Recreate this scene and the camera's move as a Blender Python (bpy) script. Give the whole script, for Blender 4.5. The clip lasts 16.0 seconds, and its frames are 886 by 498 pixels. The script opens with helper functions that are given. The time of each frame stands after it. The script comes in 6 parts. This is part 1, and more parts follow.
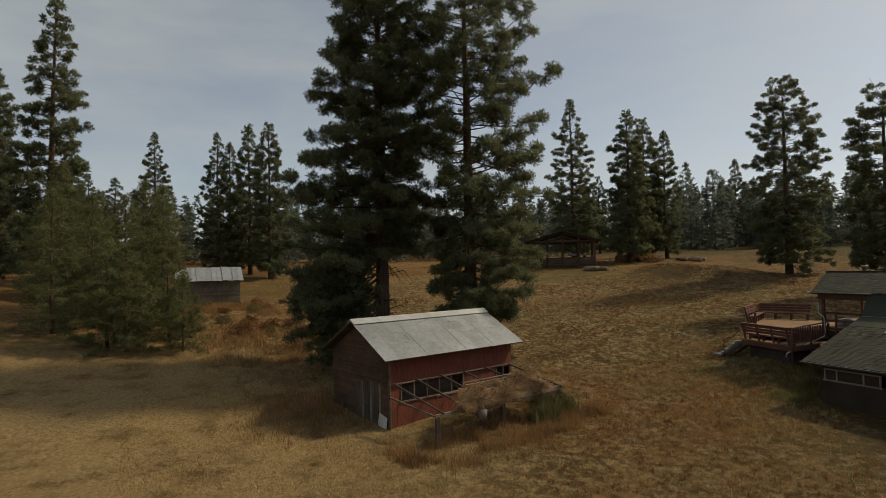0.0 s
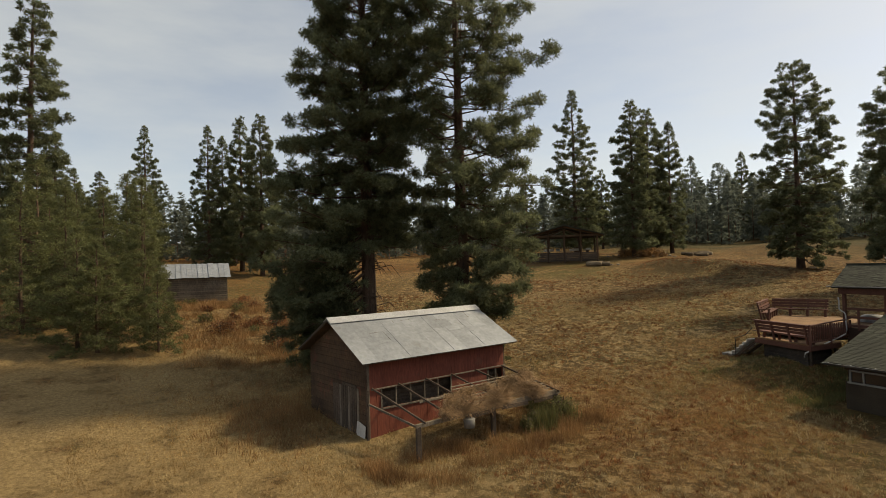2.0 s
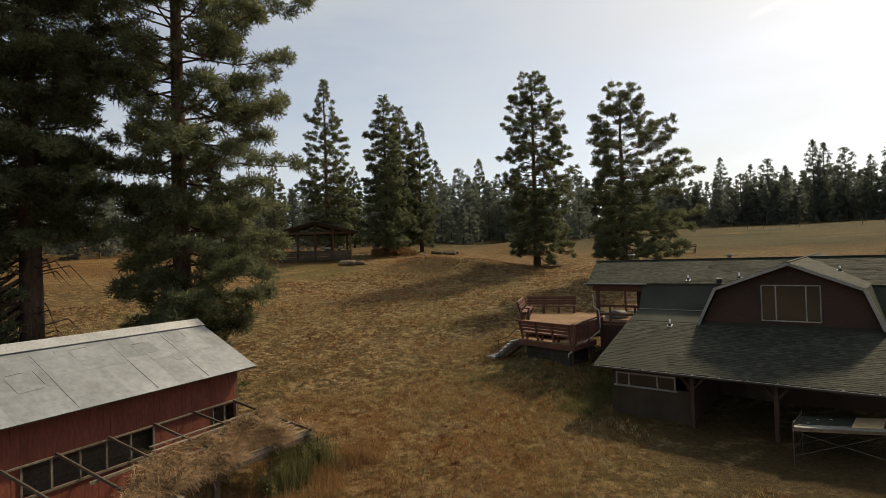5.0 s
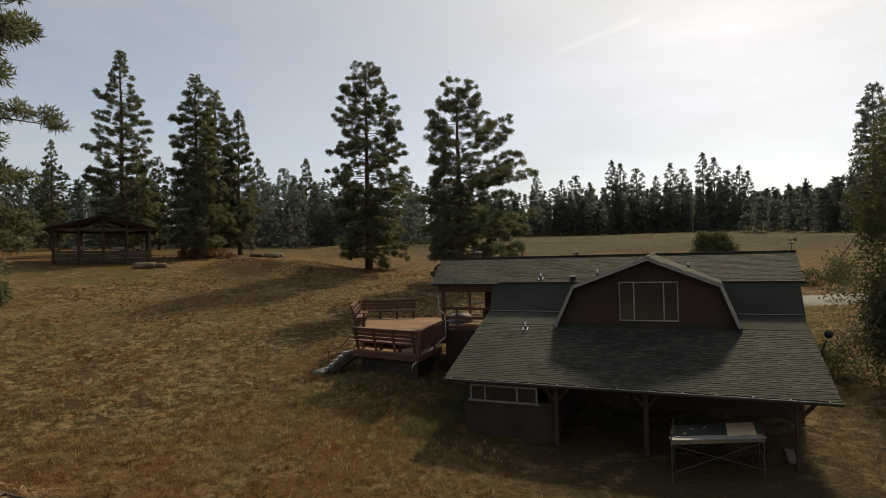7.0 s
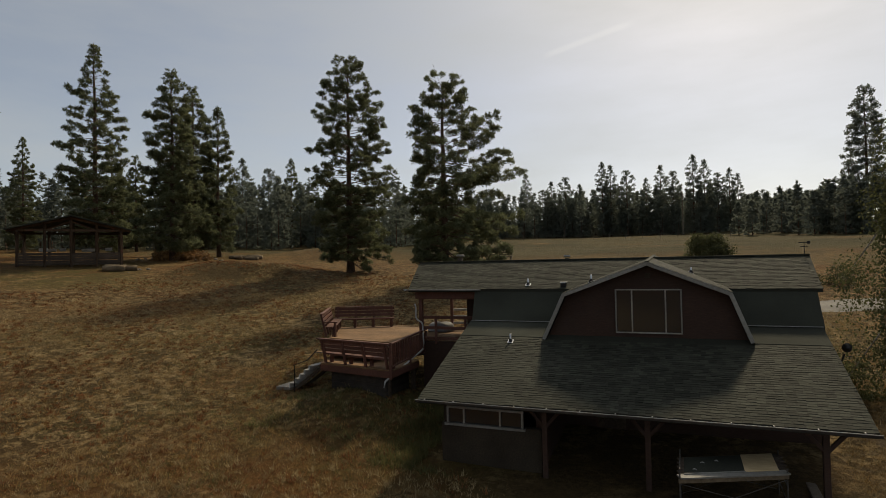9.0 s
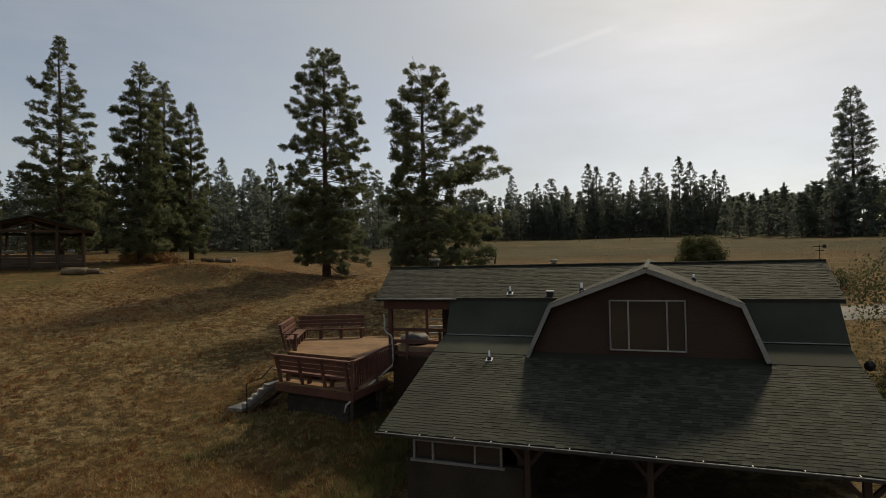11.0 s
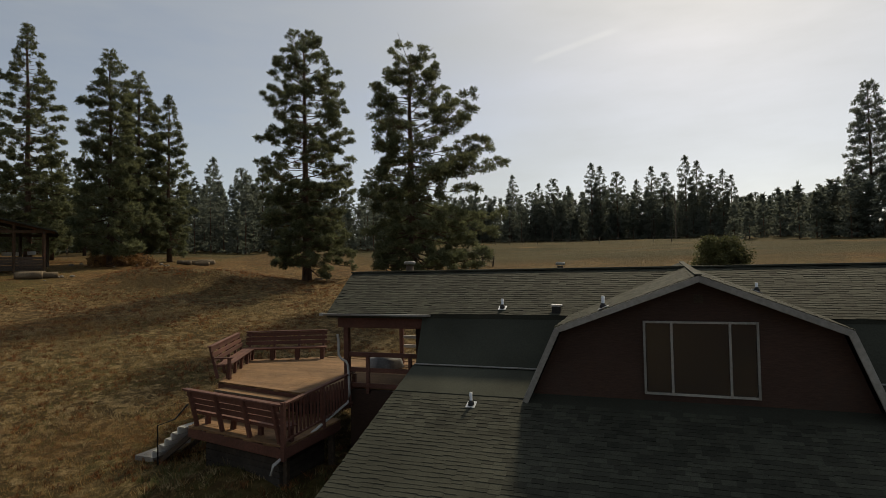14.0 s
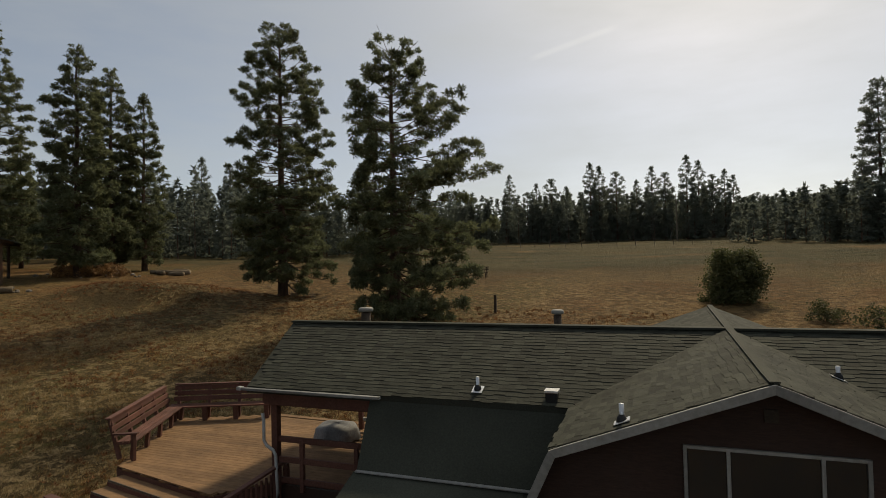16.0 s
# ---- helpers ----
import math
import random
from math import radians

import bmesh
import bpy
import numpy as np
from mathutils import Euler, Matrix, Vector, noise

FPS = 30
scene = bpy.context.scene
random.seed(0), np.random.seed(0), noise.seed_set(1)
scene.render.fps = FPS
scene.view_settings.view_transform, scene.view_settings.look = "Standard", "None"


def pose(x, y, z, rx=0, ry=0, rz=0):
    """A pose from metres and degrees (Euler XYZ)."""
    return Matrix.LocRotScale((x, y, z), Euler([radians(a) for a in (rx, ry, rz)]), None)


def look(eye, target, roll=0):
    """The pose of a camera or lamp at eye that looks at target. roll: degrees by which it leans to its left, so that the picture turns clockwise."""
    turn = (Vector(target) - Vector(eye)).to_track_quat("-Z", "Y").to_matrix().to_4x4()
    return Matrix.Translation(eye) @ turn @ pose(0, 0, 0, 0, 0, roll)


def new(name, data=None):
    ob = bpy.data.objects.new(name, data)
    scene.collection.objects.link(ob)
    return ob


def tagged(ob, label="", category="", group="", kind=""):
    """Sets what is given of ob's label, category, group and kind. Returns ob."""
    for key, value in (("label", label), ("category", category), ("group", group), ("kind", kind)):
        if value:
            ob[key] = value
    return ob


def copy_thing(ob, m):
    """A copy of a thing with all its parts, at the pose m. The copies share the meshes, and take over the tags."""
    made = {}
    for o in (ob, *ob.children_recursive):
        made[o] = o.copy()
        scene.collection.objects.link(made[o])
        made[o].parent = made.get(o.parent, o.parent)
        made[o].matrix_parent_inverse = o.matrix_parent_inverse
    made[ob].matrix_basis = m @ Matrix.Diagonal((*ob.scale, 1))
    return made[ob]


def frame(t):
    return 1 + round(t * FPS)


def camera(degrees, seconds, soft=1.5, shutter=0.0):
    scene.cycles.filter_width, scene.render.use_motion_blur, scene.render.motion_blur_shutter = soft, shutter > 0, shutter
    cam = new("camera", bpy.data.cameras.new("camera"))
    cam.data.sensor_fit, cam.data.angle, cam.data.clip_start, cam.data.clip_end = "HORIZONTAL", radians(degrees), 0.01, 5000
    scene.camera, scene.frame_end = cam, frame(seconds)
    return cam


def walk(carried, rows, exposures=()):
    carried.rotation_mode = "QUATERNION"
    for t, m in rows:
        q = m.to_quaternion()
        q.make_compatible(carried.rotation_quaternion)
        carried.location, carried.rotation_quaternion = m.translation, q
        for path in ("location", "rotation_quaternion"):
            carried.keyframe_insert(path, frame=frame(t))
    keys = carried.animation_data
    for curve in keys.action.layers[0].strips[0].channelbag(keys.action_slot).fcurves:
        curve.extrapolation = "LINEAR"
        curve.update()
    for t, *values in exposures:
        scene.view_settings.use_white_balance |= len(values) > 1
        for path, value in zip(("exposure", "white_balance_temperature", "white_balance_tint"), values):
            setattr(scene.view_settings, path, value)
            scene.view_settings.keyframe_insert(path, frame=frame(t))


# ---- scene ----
cam = camera(75.6, 16.0, 0.5)
PATH = [
    (0, (11.026, -27.036, 7.262), (2.005, -22.731, 7.573), -1.33),
    (0.5, (10.791, -26.695, 7.266), (1.583, -22.805, 7.550), -1.32),
    (1, (10.406, -26.319, 7.227), (1.165, -22.506, 7.494), -1.33),
    (1.5, (9.919, -25.771, 7.148), (0.769, -21.743, 7.404), -1.43),
    (2, (9.148, -25.232, 7.067), (0.098, -20.985, 7.328), -1.58),
    (2.5, (8.453, -24.639, 7.033), (-0.527, -20.246, 7.292), -1.64),
    (3, (7.789, -23.998, 7.030), (-0.374, -18.225, 7.218), -1.62),
    (5.5, (3.210, -20.947, 6.987), (-3.207, -13.278, 7.096), -1.86),
    (6, (2.382, -20.133, 7.006), (-3.693, -12.191, 7.091), -1.93),
    (6.5, (1.700, -19.282, 6.746), (-2.914, -10.411, 6.873), -1.81),
    (7, (1.332, -18.049, 6.418), (-2.559, -8.839, 6.604), -1.30),
    (7.5, (1.185, -17.270, 6.329), (-2.590, -8.013, 6.543), -1.24),
    (8, (1.060, -16.736, 6.350), (-2.645, -7.451, 6.569), -1.26),
    (8.5, (0.961, -16.175, 6.399), (-2.735, -6.886, 6.617), -1.24),
    (9, (0.863, -15.634, 6.474), (-2.866, -6.358, 6.696), -1.22),
    (9.5, (0.743, -15.085, 6.533), (-3.163, -5.883, 6.775), -1.27),
    (10, (0.620, -14.306, 6.533), (-3.008, -4.991, 6.783), -1.20),
    (12.5, (-0.018, -11.018, 6.717), (-3.491, -1.644, 6.965), -1.15),
    (13, (-0.203, -9.997, 6.689), (-3.703, -0.633, 6.952), -1.12),
    (13.5, (-0.399, -9.032, 6.658), (-3.918, 0.324, 6.936), -1.13),
    (14, (-0.602, -8.052, 6.625), (-4.133, 1.299, 6.913), -1.20),
    (14.5, (-0.752, -7.054, 6.619), (-4.305, 2.290, 6.900), -1.18),
    (15, (-0.938, -6.065, 6.890), (-4.469, 3.287, 7.162), -1.26),
    (15.5, (-1.031, -5.174, 7.431), (-4.578, 4.171, 7.719), -1.31),
    (16, (-1.180, -4.094, 7.847), (-4.684, 5.268, 8.101), -1.27),
]
EXPOSURES = [(0.0, 0.29, 7600, 4), (1.5, 0.66, 7800, 5), (3.0, 1.03, 7900, 6), (5.5, 0.68, 7600, 6), (7.0, 0.5, 7500, 6), (8.0, 0.43, 7450, 6), (8.5, 0.37, 7450, 6), (9.0, 0.20, 7450, 6), (12.5, 0.19, 7400, 5), (16.0, 0.19, 7400, 5)]
walk(cam, [(t, look(eye, target, roll)) for t, eye, target, roll in PATH], EXPOSURES)

# ---- world, sun ----
SUN_EL, SUN_AZ = radians(44), radians(8)
world = bpy.data.worlds.new("sky")
scene.world = world
world.use_nodes = True
wn, wl = world.node_tree.nodes, world.node_tree.links
wn.clear()
sky = wn.new("ShaderNodeTexSky")
sky.sky_type, sky.sun_disc = "NISHITA", False
sky.sun_elevation, sky.sun_rotation = SUN_EL, SUN_AZ
sky.air_density, sky.dust_density, sky.ozone_density, sky.altitude = 0.6, 2.4, 1.0, 600
w_coord, w_map = wn.new("ShaderNodeTexCoord"), wn.new("ShaderNodeMapping")
w_map.inputs["Scale"].default_value = (1.2, 1.2, 4.5)
w_noise, w_ramp = wn.new("ShaderNodeTexNoise"), wn.new("ShaderNodeValToRGB")
w_noise.inputs["Scale"].default_value, w_noise.inputs["Detail"].default_value = 1.6, 6
w_noise.inputs["Roughness"].default_value = 0.55
w_ramp.color_ramp.elements[0].position, w_ramp.color_ramp.elements[1].position = 0.38, 0.72
w_ramp.color_ramp.elements[0].color, w_ramp.color_ramp.elements[1].color = (0.30, 0.30, 0.30, 1), (0.64, 0.64, 0.64, 1)
w_mix, w_bg, w_out = wn.new("ShaderNodeMix"), wn.new("ShaderNodeBackground"), wn.new("ShaderNodeOutputWorld")
w_mix.data_type = "RGBA"
w_mix.inputs["B"].default_value = (4.1, 4.35, 4.65, 1)
wl.new(w_coord.outputs["Generated"], w_map.inputs["Vector"])
wl.new(w_map.outputs["Vector"], w_noise.inputs["Vector"])
wl.new(w_noise.outputs["Fac"], w_ramp.inputs["Fac"])
wl.new(w_ramp.outputs["Color"], w_mix.inputs["Factor"])
wl.new(sky.outputs["Color"], w_mix.inputs["A"])
# a thin old contrail low in the sky
TRAIL_A, TRAIL_B = Vector((-0.180, 0.925, 0.334)), Vector((-0.054, 0.930, 0.365))
w_dir = wn.new("ShaderNodeVectorMath")
w_dir.operation = "NORMALIZE"
wl.new(w_coord.outputs["Generated"], w_dir.inputs[0])


def w_dot(v):
    d = wn.new("ShaderNodeVectorMath")
    d.operation = "DOT_PRODUCT"
    wl.new(w_dir.outputs["Vector"], d.inputs[0])
    d.inputs[1].default_value = v
    return d.outputs["Value"]


def w_math(kind, a, b=None):
    m = wn.new("ShaderNodeMath")
    m.operation = kind
    for k, v in enumerate((a, b)):
        if isinstance(v, (int, float)):
            m.inputs[k].default_value = v
        elif v is not None:
            wl.new(v, m.inputs[k])
    return m.outputs["Value"]


def w_fade(value, lo, hi):
    m = wn.new("ShaderNodeMapRange")
    m.interpolation_type = "SMOOTHSTEP"
    m.inputs["From Min"].default_value, m.inputs["From Max"].default_value = lo, hi
    wl.new(value, m.inputs["Value"])
    return m.outputs["Result"]


across = w_fade(w_math("ABSOLUTE", w_dot(TRAIL_A.cross(TRAIL_B).normalized())), 0.007, 0.001)
along = w_fade(w_dot((TRAIL_A + TRAIL_B).normalized()), math.cos(0.078), math.cos(0.05))
w_trail = wn.new("ShaderNodeMix")
w_trail.data_type = "RGBA"
w_trail.inputs["B"].default_value = (9.5, 9.6, 9.8, 1)
wl.new(w_math("MULTIPLY", w_math("MULTIPLY", across, along), 0.09), w_trail.inputs["Factor"])
wl.new(w_mix.outputs["Result"], w_trail.inputs["A"])
wl.new(w_trail.outputs["Result"], w_bg.inputs["Color"])
w_bg.inputs["Strength"].default_value = 0.104
wl.new(w_bg.outputs["Background"], w_out.inputs["Surface"])

sun_data = bpy.data.lights.new("sun", "SUN")
sun_data.energy, sun_data.angle, sun_data.color = 2.38, radians(5.0), (1.0, 0.88, 0.70)
sun = new("sun", sun_data)
SUN_DIR = Vector((math.sin(SUN_AZ) * math.cos(SUN_EL), math.cos(SUN_AZ) * math.cos(SUN_EL), math.sin(SUN_EL)))
sun.matrix_basis = look(SUN_DIR * 60, (0, 0, 0))


# ---- materials ----
def surface(name, dark, light, grain=6.0, stretch=(1, 1, 1), rough=0.85, bump=0.3, depth=0.02, patch=0.5, patch_amount=0.35,
            metal=0.0, vary=0.2, island=False, gloss=0.3, coords="Position", stain=None, stain_scale=0.8, stain_at=0.6):
    """A worn surface: fine grain between two colours, broad patches, a difference from piece to piece, and relief."""
    m = bpy.data.materials.new(name)
    m.use_nodes = True
    n, l = m.node_tree.nodes, m.node_tree.links
    b = n["Principled BSDF"]
    geo, mp = n.new("ShaderNodeNewGeometry"), n.new("ShaderNodeMapping")
    mp.inputs["Scale"].default_value = stretch
    if coords == "Object":
        tc = n.new("ShaderNodeTexCoord")
        l.new(tc.outputs["Object"], mp.inputs["Vector"])
    else:
        l.new(geo.outputs["Position"], mp.inputs["Vector"])
    fine, broad = n.new("ShaderNodeTexNoise"), n.new("ShaderNodeTexNoise")
    fine.inputs["Scale"].default_value, fine.inputs["Detail"].default_value = grain, 8
    fine.inputs["Roughness"].default_value = 0.65
    broad.inputs["Scale"].default_value, broad.inputs["Detail"].default_value = patch, 4
    l.new(mp.outputs["Vector"], fine.inputs["Vector"])
    l.new(geo.outputs["Position"], broad.inputs["Vector"])
    ramp = n.new("ShaderNodeValToRGB")
    ramp.color_ramp.elements[0].position, ramp.color_ramp.elements[1].position = 0.3, 0.7
    ramp.color_ramp.elements[0].color, ramp.color_ramp.elements[1].color = (*dark, 1), (*light, 1)
    l.new(fine.outputs["Fac"], ramp.inputs["Fac"])
    # brightness: patches and pieces
    span = n.new("ShaderNodeMapRange")
    span.inputs["From Min"].default_value, span.inputs["From Max"].default_value = 0.3, 0.7
    span.inputs["To Min"].default_value, span.inputs["To Max"].default_value = 1 - patch_amount, 1 + patch_amount
    l.new(broad.outputs["Fac"], span.inputs["Value"])
    pick = n.new("ShaderNodeMapRange")
    pick.inputs["To Min"].default_value, pick.inputs["To Max"].default_value = 1 - vary, 1 + vary
    if island:
        l.new(geo.outputs["Random Per Island"], pick.inputs["Value"])
    else:
        l.new(n.new("ShaderNodeObjectInfo").outputs["Random"], pick.inputs["Value"])
    mul = n.new("ShaderNodeMath")
    mul.operation = "MULTIPLY"
    l.new(span.outputs["Result"], mul.inputs[0])
    l.new(pick.outputs["Result"], mul.inputs[1])
    hsv = n.new("ShaderNodeHueSaturation")
    l.new(mul.outputs["Value"], hsv.inputs["Value"])
    colour = ramp.outputs["Color"]
    if stain:
        sn, sr, sm = n.new("ShaderNodeTexNoise"), n.new("ShaderNodeMapRange"), n.new("ShaderNodeMix")
        sn.inputs["Scale"].default_value, sn.inputs["Detail"].default_value = stain_scale, 7
        sn.inputs["Roughness"].default_value = 0.7
        l.new(geo.outputs["Position"], sn.inputs["Vector"])
        sr.inputs["From Min"].default_value, sr.inputs["From Max"].default_value = stain_at - 0.08, stain_at + 0.08
        l.new(sn.outputs["Fac"], sr.inputs["Value"])
        sm.data_type = "RGBA"
        sm.inputs["B"].default_value = (*stain, 1)
        l.new(sr.outputs["Result"], sm.inputs["Factor"])
        l.new(colour, sm.inputs["A"])
        colour = sm.outputs["Result"]
    l.new(colour, hsv.inputs["Color"])
    l.new(hsv.outputs["Color"], b.inputs["Base Color"])
    b.inputs["Roughness"].default_value, b.inputs["Metallic"].default_value = rough, metal
    b.inputs["Specular IOR Level"].default_value = gloss
    if bump:
        bp = n.new("ShaderNodeBump")
        bp.inputs["Strength"].default_value, bp.inputs["Distance"].default_value = bump, depth
        l.new(fine.outputs["Fac"], bp.inputs["Height"])
        l.new(bp.outputs["Normal"], b.inputs["Normal"])
    return m


M = {}
M["shingle"] = surface("asphalt_shingle", (0.026, 0.028, 0.021), (0.052, 0.053, 0.041), grain=40, rough=0.85, bump=0.3, depth=0.006, patch=0.9, patch_amount=0.18, gloss=0.15, vary=0.34, island=True)
M["roll_roof"] = surface("roll_roofing", (0.034, 0.037, 0.029), (0.053, 0.056, 0.045), grain=30, gloss=0.1, rough=0.88, patch=0.7, patch_amount=0.2)
M["siding"] = surface("red_brown_siding", (0.038, 0.021, 0.015), (0.067, 0.037, 0.026), grain=9, stretch=(1, 1, 6), rough=0.75, patch=0.6, patch_amount=0.25, stain=(0.05, 0.032, 0.024))
M["trim"] = surface("pale_trim_paint", (0.20, 0.195, 0.175), (0.30, 0.29, 0.265), grain=12, rough=0.6, patch=1.2, patch_amount=0.15, bump=0.15)
M["white"] = surface("white_paint", (0.62, 0.61, 0.58), (0.78, 0.77, 0.74), grain=10, rough=0.5, patch=1.5, patch_amount=0.12, bump=0.1)
M["gutter"] = surface("gutter_paint", (0.34, 0.34, 0.33), (0.5, 0.5, 0.48), grain=8, rough=0.4, patch=2.0, patch_amount=0.2, bump=0.1, gloss=0.5)
M["galv"] = surface("galvanised_steel", (0.50, 0.51, 0.53), (0.70, 0.71, 0.73), grain=14, rough=0.36, metal=0.6, patch=1.2, patch_amount=0.15, bump=0.1, vary=0.12)
M["tin_roof"] = surface("weathered_sheet_metal", (0.19, 0.205, 0.225), (0.285, 0.30, 0.32), grain=5, stretch=(1, 1, 1), rough=0.55, metal=0.35, patch=0.8, patch_amount=0.14, bump=0.12, vary=0.12,
                        stain=(0.19, 0.19, 0.19), stain_scale=1.3, stain_at=0.66)
M["barn_red"] = surface("faded_barn_red", (0.110, 0.030, 0.019), (0.180, 0.052, 0.033), grain=14, stretch=(1, 1, 0.25), rough=0.85, patch=0.7, patch_amount=0.18, vary=0.07, stain=(0.12, 0.06, 0.04), stain_scale=1.0, stain_at=0.68)
M["old_wood"] = surface("grey_weathered_wood", (0.095, 0.075, 0.055), (0.21, 0.175, 0.135), grain=16, stretch=(1, 1, 0.3), rough=0.9, patch=0.8, patch_amount=0.3)
M["brown_board"] = surface("brown_barn_boards", (0.042, 0.026, 0.015), (0.098, 0.060, 0.035), grain=16, stretch=(1, 1, 0.3), rough=0.9, patch=0.8, patch_amount=0.35, stain=(0.15, 0.05, 0.035), stain_scale=1.1, stain_at=0.64)
M["dark_wood"] = surface("dark_old_timber", (0.045, 0.032, 0.024), (0.10, 0.075, 0.055), grain=14, rough=0.9, patch=0.9, patch_amount=0.3)
M["deck_red"] = surface("red_stained_timber", (0.086, 0.037, 0.027), (0.146, 0.065, 0.047), grain=18, rough=0.7, patch=1.0, patch_amount=0.25)
M["deck_floor"] = surface("worn_deck_boards", (0.142, 0.078, 0.037), (0.235, 0.138, 0.069), grain=14, stretch=(0.35, 1, 1), rough=0.8, patch=0.9, patch_amount=0.22, vary=0.16)
M["step_grey"] = surface("pale_grey_step_boards", (0.34, 0.32, 0.29), (0.48, 0.46, 0.42), grain=12, rough=0.8)
M["scaffold"] = surface("rusty_scaffold_tube", (0.05, 0.045, 0.04), (0.11, 0.10, 0.09), grain=12, rough=0.7, metal=0.3)
M["pipe_grey"] = surface("grey_pipe", (0.16, 0.16, 0.155), (0.24, 0.24, 0.23), grain=10, rough=0.5)
M["concrete"] = surface("concrete", (0.19, 0.18, 0.16), (0.30, 0.28, 0.25), grain=9, rough=0.9)
M["brick"] = surface("brown_wall_block", (0.036, 0.028, 0.019), (0.066, 0.051, 0.035), grain=20, rough=0.9, patch=0.8)
# shade behind openings and under the deck put into a colour; gutter too
M["dark"] = surface("dark_shade_and_gutter", (0.03, 0.026, 0.022), (0.06, 0.05, 0.042), grain=4, rough=0.9)
M["black_metal"] = surface("black_metal", (0.02, 0.02, 0.02), (0.04, 0.04, 0.04), grain=10, rough=0.5, metal=0.4)
M["bark"] = surface("pine_bark", (0.045, 0.030, 0.022), (0.14, 0.088, 0.06), grain=5, stretch=(1, 1, 0.3), rough=0.95, bump=0.8, depth=0.06, patch=1.2)
M["pale_bark"] = surface("pale_bark", (0.16, 0.14, 0.12), (0.34, 0.31, 0.27), grain=6, stretch=(1, 1, 2), rough=0.9)
M["thatch"] = surface("dry_straw_thatch", (0.13, 0.08, 0.043), (0.36, 0.235, 0.13), grain=30, rough=0.95, patch=1.5, vary=0.4, island=True)
M["ply"] = surface("plywood_sheet", (0.42, 0.31, 0.17), (0.55, 0.42, 0.25), grain=8, stretch=(0.4, 1, 1), rough=0.75)
M["stone"] = surface("field_stone", (0.12, 0.10, 0.08), (0.25, 0.22, 0.18), grain=5, rough=0.9, patch=1.5)
M["log"] = surface("cut_log", (0.10, 0.075, 0.048), (0.22, 0.165, 0.105), grain=10, rough=0.9)
M["tarp"] = surface("grey_cover_cloth", (0.13, 0.13, 0.135), (0.22, 0.22, 0.225), grain=20, rough=0.7, patch=2.0)
M["gravel"] = surface("gravel_drive", (0.10, 0.092, 0.08), (0.18, 0.168, 0.145), grain=14, rough=0.95)


def leaf_material(name, dark, light, trans=0.25, patch=0.35, vary=0.25):
    """Foliage: leaf to leaf difference, sunlit leaves let some light through."""
    m = bpy.data.materials.new(name)
    m.use_nodes = True
    n, l = m.node_tree.nodes, m.node_tree.links
    b, out = n["Principled BSDF"], n["Material Output"]
    geo, ramp = n.new("ShaderNodeNewGeometry"), n.new("ShaderNodeValToRGB")
    ramp.color_ramp.elements[0].color, ramp.color_ramp.elements[1].color = (*dark, 1), (*light, 1)
    l.new(geo.outputs["Random Per Island"], ramp.inputs["Fac"])
    broad, span, hsv = n.new("ShaderNodeTexNoise"), n.new("ShaderNodeMapRange"), n.new("ShaderNodeHueSaturation")
    broad.inputs["Scale"].default_value = patch
    l.new(geo.outputs["Position"], broad.inputs["Vector"])
    span.inputs["From Min"].default_value, span.inputs["From Max"].default_value = 0.3, 0.7
    span.inputs["To Min"].default_value, span.inputs["To Max"].default_value = 1 - vary, 1 + vary
    l.new(broad.outputs["Fac"], span.inputs["Value"])
    l.new(span.outputs["Result"], hsv.inputs["Value"])
    l.new(ramp.outputs["Color"], hsv.inputs["Color"])
    l.new(hsv.outputs["Color"], b.inputs["Base Color"])
    b.inputs["Roughness"].default_value = 0.7
    b.inputs["Specular IOR Level"].default_value = 0.25
    if trans:
        tr, mix = n.new("ShaderNodeBsdfTranslucent"), n.new("ShaderNodeMixShader")
        l.new(hsv.outputs["Color"], tr.inputs["Color"])
        mix.inputs["Fac"].default_value = trans
        l.new(b.outputs["BSDF"], mix.inputs[1])
        l.new(tr.outputs["BSDF"], mix.inputs[2])
        l.new(mix.outputs["Shader"], out.inputs["Surface"])
    return m


M["needle"] = leaf_material("pine_needles", (0.084, 0.095, 0.052), (0.165, 0.18, 0.098), 0.55)
# far pines: distance haze put into the needle colour, paler and bluer
M["needle_far_haze"] = leaf_material("hazed_needles", (0.118, 0.134, 0.110), (0.160, 0.180, 0.148), 0.6, vary=0.12)
M["needle_young"] = leaf_material("young_pine_needles", (0.080, 0.090, 0.038), (0.175, 0.18, 0.078), 0.45)
M["leaf"] = leaf_material("leaves", (0.058, 0.066, 0.028), (0.135, 0.138, 0.062), 0.45)
M["dry_weed"] = leaf_material("dry_weeds", (0.16, 0.085, 0.035), (0.34, 0.20, 0.09), 0.3, 0.6, 0.35)
M["green_weed"] = leaf_material("green_weeds", (0.085, 0.092, 0.034), (0.19, 0.17, 0.07), 0.4, 0.8, 0.3)
M["pale_grass"] = leaf_material("pale_bunch_grass", (0.22, 0.16, 0.075), (0.46, 0.36, 0.20), 0.3, 0.5, 0.3)
M["rust_weed"] = leaf_material("rusty_weeds", (0.11, 0.045, 0.018), (0.27, 0.12, 0.048), 0.3, 0.5, 0.35)
M["grass"] = leaf_material("dry_grass", (0.21, 0.125, 0.045), (0.40, 0.26, 0.11), 0.3, 0.25, 0.3)


